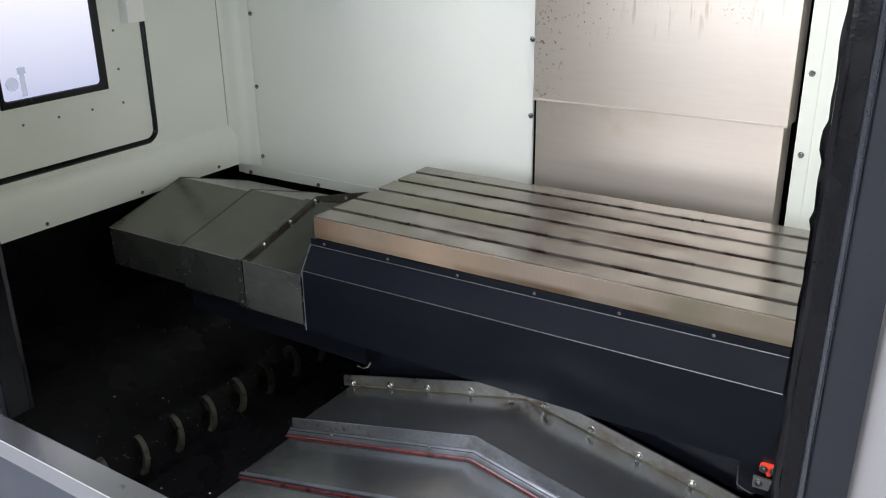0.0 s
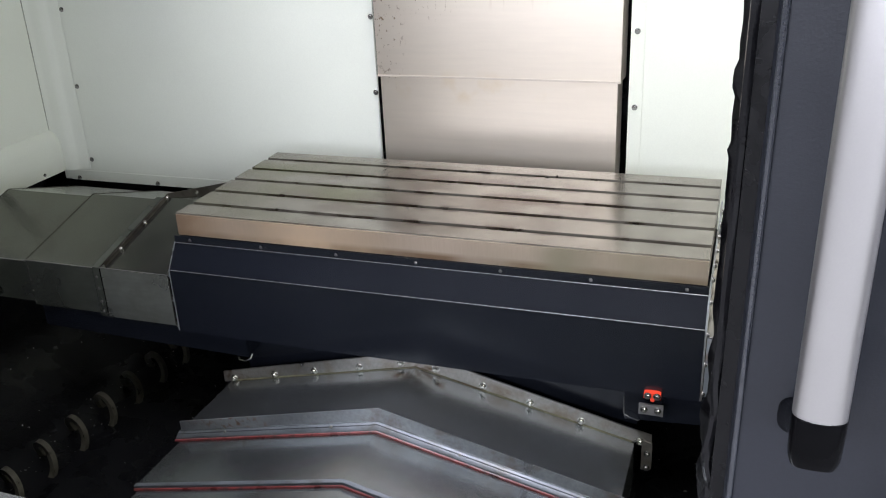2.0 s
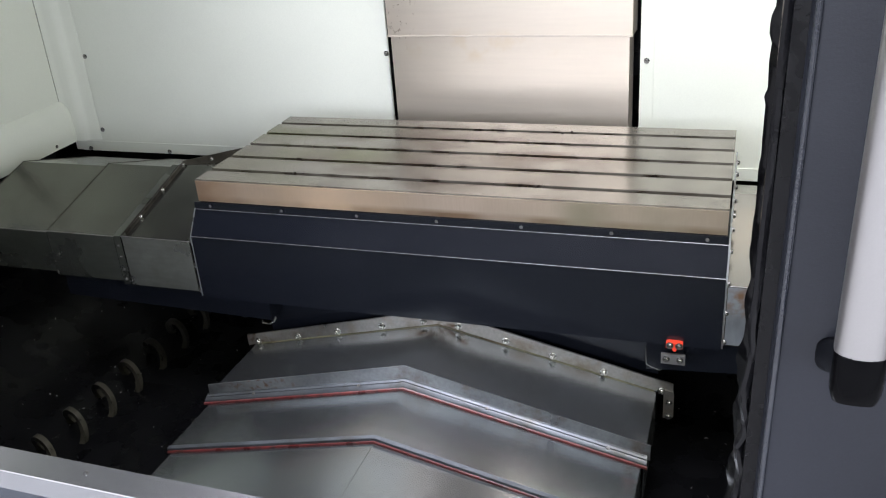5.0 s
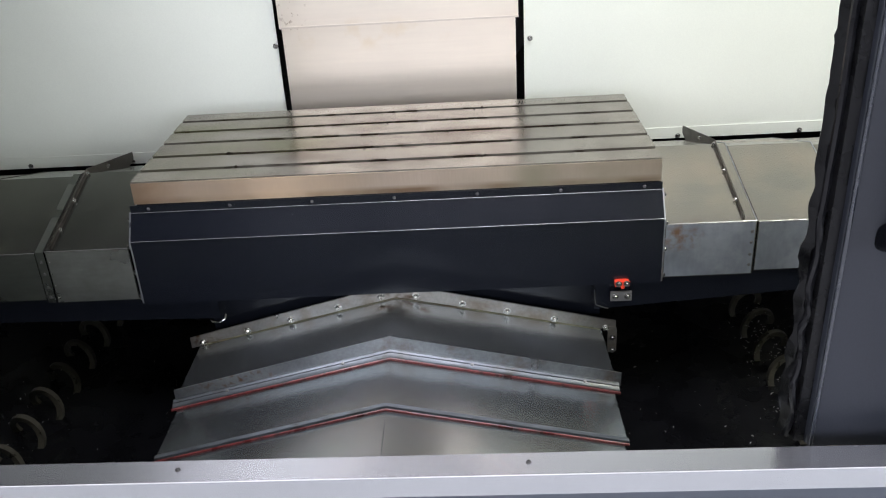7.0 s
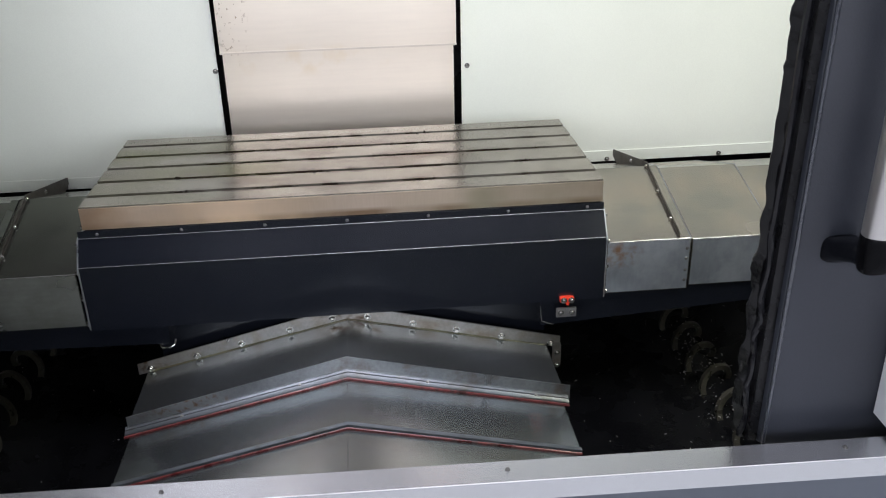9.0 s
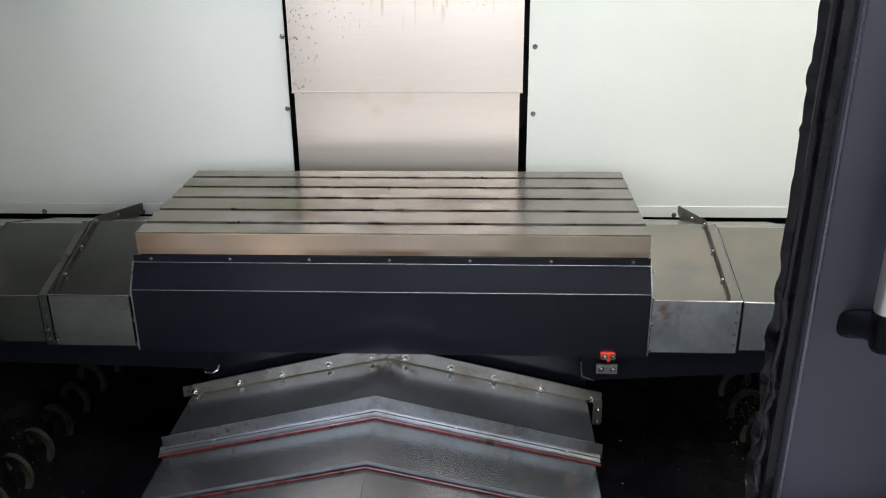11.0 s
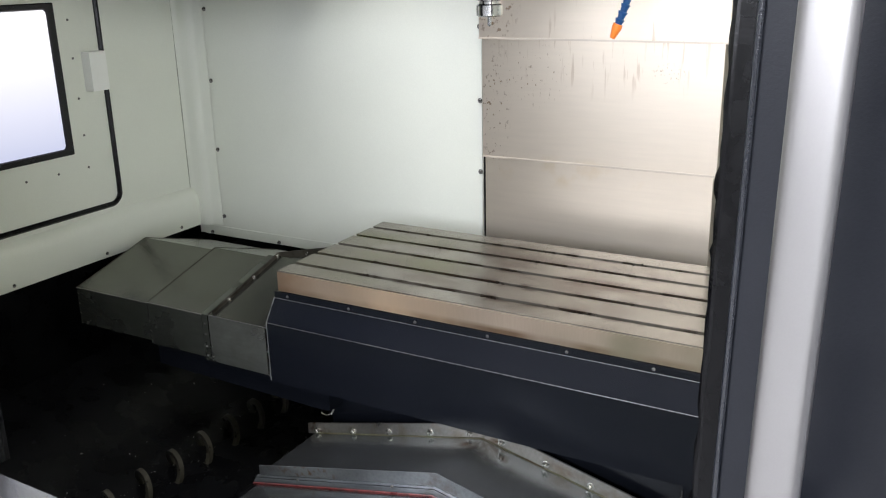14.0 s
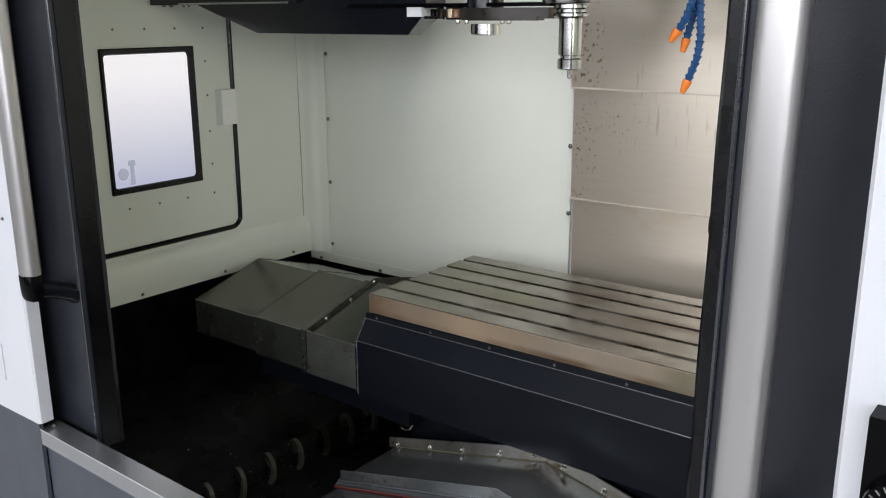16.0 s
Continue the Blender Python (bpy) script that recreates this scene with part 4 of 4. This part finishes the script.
box(bm, -0.468, -0.412, 0.052, 0.120, 1.680, 1.688)
box(bm, -0.468, -0.412, 0.052, 0.120, 1.709, 1.718)
box(bm, -0.425, -0.412, 0.056, 0.116, 1.688, 1.709)
part("jaw", bm, CHROME, atc, "bright steel jaw", bevel=0.0015, seg=1)
for x, rr, m_ in ((-0.447, 0.0095, PLASTIC), (-0.404, 0.0065, BROWN_ROLLER), (-0.366, 0.0155, BROWN_ROLLER)):
    part("roller", lathe(B(), (x, 0.070, 1.683), [(0, rr * 0.8), (0.002, rr), (0.012, rr * 0.9), (0.022, rr), (0.024, rr * 0.8)], 18), m_, atc)
part("pivot", lathe(B(), (-0.284, 0.09, 1.695), [(0, 0.05), (0.10, 0.05)]), NAVY, atc)
part("stop_block", box(B(), -0.530, -0.477, 0.052, 0.125, 1.686, 1.719), PANEL_WHITE, atc, "pale stop block", bevel=0.002)
hood = thing("changer_cover", (-0.9, 0.3, 1.63), "dark painted tapered tool magazine cover", "machine cover")
bm = B()
lo = [bm.verts.new(p) for p in ((-1.215, 0.09, 1.634), (-0.741, 0.09, 1.634), (-0.575, 0.11, 1.634), (-0.600, 0.20, 1.634), (-1.215, 0.40, 1.634))]
hi = [bm.verts.new(p) for p in ((-1.46, 0.04, 1.726), (-0.95, 0.04, 1.726), (-0.49, 0.09, 1.700), (-0.52, 0.22, 1.700), (-1.46, 0.46, 1.726))]
hi2 = [bm.verts.new((v.co.x, v.co.y, 2.1)) for v in hi]
bridge(bm, lo, hi)
bridge(bm, hi, hi2)
bm.faces.new(lo[::-1])
bm.faces.new(hi2)
part("hood", bm, NAVY, hood)

bm = B()
box(bm, -1.70, -0.95, 0.02, 0.70, 1.727, 1.80)
top_plate = part("top_plate", bm, NAVY, hood, bevel=0.003)
for x in (-1.66, -1.62, -1.55, -1.52, -1.40, -1.2, -1.0):
    screw(top_plate, (x, 0.05, 1.727), (0, 0, -1), SCREW)
# bright steel strip imitates the highlight along the plate's front edge
part("edge_highlight", box(B(), -1.53, -0.99, 0.014, 0.0195, 1.727, 1.733), SILL_STEEL, hood, "bright strip for the highlight on the plate edge")
for x in (-0.352, -0.322, -0.205, -0.185):
    screw(atc, (x, 0.055, 1.677), (0, 0, -1), BIG_SCREW, "bolt")
part("arm_rail", box(B(), -0.76, -0.06, 0.05, 0.13, 1.712, 1.722), PLASTIC, atc, bevel=0.001)


def hose(pts, nozzle_len=0.03):
    h = thing("coolant_hose", pts[-1], "blue jointed coolant hose with orange nozzle", "coolant hose", "coolant hoses")
    P = [Vector(p) for p in pts]
    # even beads along the line
    seg, acc = [], 0.0
    lengths = [(b - a).length for a, b in zip(P, P[1:])]
    total = sum(lengths)
    n = max(3, int(total / 0.017))
    def along(s):
        for a, b, L in zip(P, P[1:], lengths):
            if s <= L:
                return a.lerp(b, s / L)
            s -= L
        return P[-1]
    for k in range(n):
        a, b = along(total * k / n), along(total * (k + 1) / n)
        bm = B()
        m = a.lerp(b, 0.55)
        tube(bm, [a, a.lerp(b, 0.12), m, b], [0.0075, 0.0115, 0.0085, 0.0075], 10)
        part("joint", bm, BLUE, h)
    d = (P[-1] - P[-2]).normalized()
    bm = B()
    tube(bm, [P[-1] - d * 0.004, P[-1] + d * 0.004, P[-1] + d * nozzle_len], [0.011, 0.0115, 0.006], 12)
    part("nozzle", bm, ORANGE, h, "orange nozzle tip")
    return h


hose([(0.294, 0.15, 1.80), (0.297, 0.15, 1.70), (0.302, 0.15, 1.64), (0.298, 0.149, 1.59), (0.284, 0.148, 1.55), (0.277, 0.147, 1.532)])
hose([(0.290, 0.13, 1.80), (0.284, 0.13, 1.72), (0.268, 0.13, 1.675), (0.252, 0.13, 1.652)])
hose([(0.292, 0.17, 1.80), (0.276, 0.17, 1.70), (0.264, 0.17, 1.655), (0.258, 0.17, 1.630)])

# ---- pendant on the right panel, marks on the left panel ----
pend = thing("control_pendant", (1.02, -1.06, 1.16), "black hand pendant with a graduated dial on the white panel", "pendant")
bm = B()
box(bm, 0.990, 1.075, -1.075, -1.024, 1.08, 1.315)
part("pendant_body", bm, PLASTIC, pend, bevel=0.012, seg=3)
dial = part("dial", cyl(B(), (1.030, -1.076, 1.225), (1.030, -1.092, 1.225), 0.038, 0.035, 32), PLASTIC, pend, "graduated black dial")
for k in range(24):
    a = 2 * math.pi * k / 24
    m = Matrix.Translation((1.030, -1.0925, 1.225)) @ Matrix.Rotation(a, 4, "Y")
    part("tick", box(B(), -0.0006, 0.0006, -0.0006, 0.001, 0.027, 0.033, m), ALU, dial)
screw(lw, (-0.900, -0.985, 1.238), (0, -1, 0), SMALL_SCREW)
part("label_plate", box(B(), -1.08, -0.992, -0.9885, -0.9855, 0.81, 0.905), PANEL_WHITE, lw, bevel=0.0008)

# latch seen as a pale shape on the pane
latch = thing("window_latch", (XL + 0.01, -0.13, 1.09), "pale latch with round knob at the window pane", "latch")
LATCH = mat("pale_latch_plastic", (0.78, 0.86, 0.98), 0.5, var=0.02)
LATCH.node_tree.nodes["Principled BSDF"].inputs["Alpha"].default_value = 0.3
part("latch_post", box(B(), XL + 0.0072, XL + 0.010, -0.115, -0.098, 1.092, 1.175), LATCH, latch, bevel=0.002)
part("latch_cap", box(B(), XL + 0.0072, XL + 0.011, -0.120, -0.093, 1.162, 1.182), LATCH, latch, bevel=0.002)
part("knob", cyl(B(), (XL + 0.0072, -0.143, 1.135), (XL + 0.011, -0.143, 1.135), 0.022, 0.018, 20), LATCH, latch)

# ---- swarf and chips ----
rnd = random.Random(7)


def specks(name, label, places, material, size):
    bm = B()
    for x, y, z in places:
        L = rnd.uniform(*size)
        m = Matrix.Translation((x, y, z)) @ Euler((rnd.uniform(-0.5, 0.5), rnd.uniform(-0.5, 0.5), rnd.uniform(0, 6.3))).to_matrix().to_4x4()
        w, h = L * rnd.uniform(0.12, 0.4), L * rnd.uniform(0.1, 0.45)
        v = [bm.verts.new(m @ Vector(p)) for p in ((-L / 2, -w / 2, 0), (0, -w / 2, h), (L / 2, -w / 3, 0), (L / 2, w / 3, 0.0005), (0, w / 2, h * 1.1), (-L / 2, w / 2, 0.0005))]
        bm.faces.new((v[0], v[1], v[4], v[5]))
        bm.faces.new((v[1], v[2], v[3], v[4]))
    bmesh.ops.solidify(bm, geom=bm.faces[:], thickness=0.0006)
    ob = part(name, bm, material)
    return tagged(ob, label, "metal chips", kind="stuff")


def tray_z(x):
    a = abs(x)
    return 0.14 if a < 0.55 else 0.14 - 0.005 * (a - 0.55) / 0.4 if a < 0.95 else 0.128 if a < 1.2 else 0.135 + 0.165 * (a - 1.2) / 0.54


spots = [(sx * (1.08 + rnd.gauss(0, 0.05)), rnd.uniform(-0.45, 0.5), 0.115 + rnd.uniform(-0.02, 0.05)) for sx in (-1, 1) for _ in range(130)]
specks("auger_chips", "bright metal chips caught on the augers", spots, CHIP, (0.002, 0.007))
spots = []
for _ in range(220):
    x = rnd.choice((-1, 1)) * rnd.uniform(0.6, 1.6)
    spots.append((x, rnd.uniform(-0.85, 0.5), tray_z(x) + 0.002))
specks("tray_chips", "scattered metal chips on the black tray", spots, CHIP, (0.003, 0.009))
spots = []
for _ in range(150):
    spots.append((1.09 + rnd.gauss(0, 0.045), rnd.uniform(-0.2, 0.36), 0.15 + rnd.uniform(-0.04, 0.06)))
specks("auger_chips", "tangled bright chips heaped on the auger", spots, CHIP, (0.002, 0.010))
bm = B()
for y in (0.074, 0.180, 0.286, 0.387, 0.485):
    for _ in range(4):
        x0 = rnd.uniform(-0.55, 0.55)
        L = rnd.uniform(0.010, 0.06)
        n = int(L / 0.008) + 2
        for k in range(n):
            r = rnd.uniform(0.0018, 0.0050)
            c = Vector((x0 + L * k / n, y + rnd.uniform(-0.009, 0.008), 0.8475 + rnd.uniform(-0.004, 0.002)))
            bmesh.ops.create_icosphere(bm, subdivisions=1, radius=r, matrix=Matrix.Translation(c) @ Euler((rnd.uniform(0, 3), rnd.uniform(0, 3), 0)).to_matrix().to_4x4() @ Matrix.Diagonal((1.5, 1, 0.6, 1)))
tagged(part("slot_swarf", bm, GUNK), "dark oily swarf packed along the table slots", "swarf", kind="stuff")
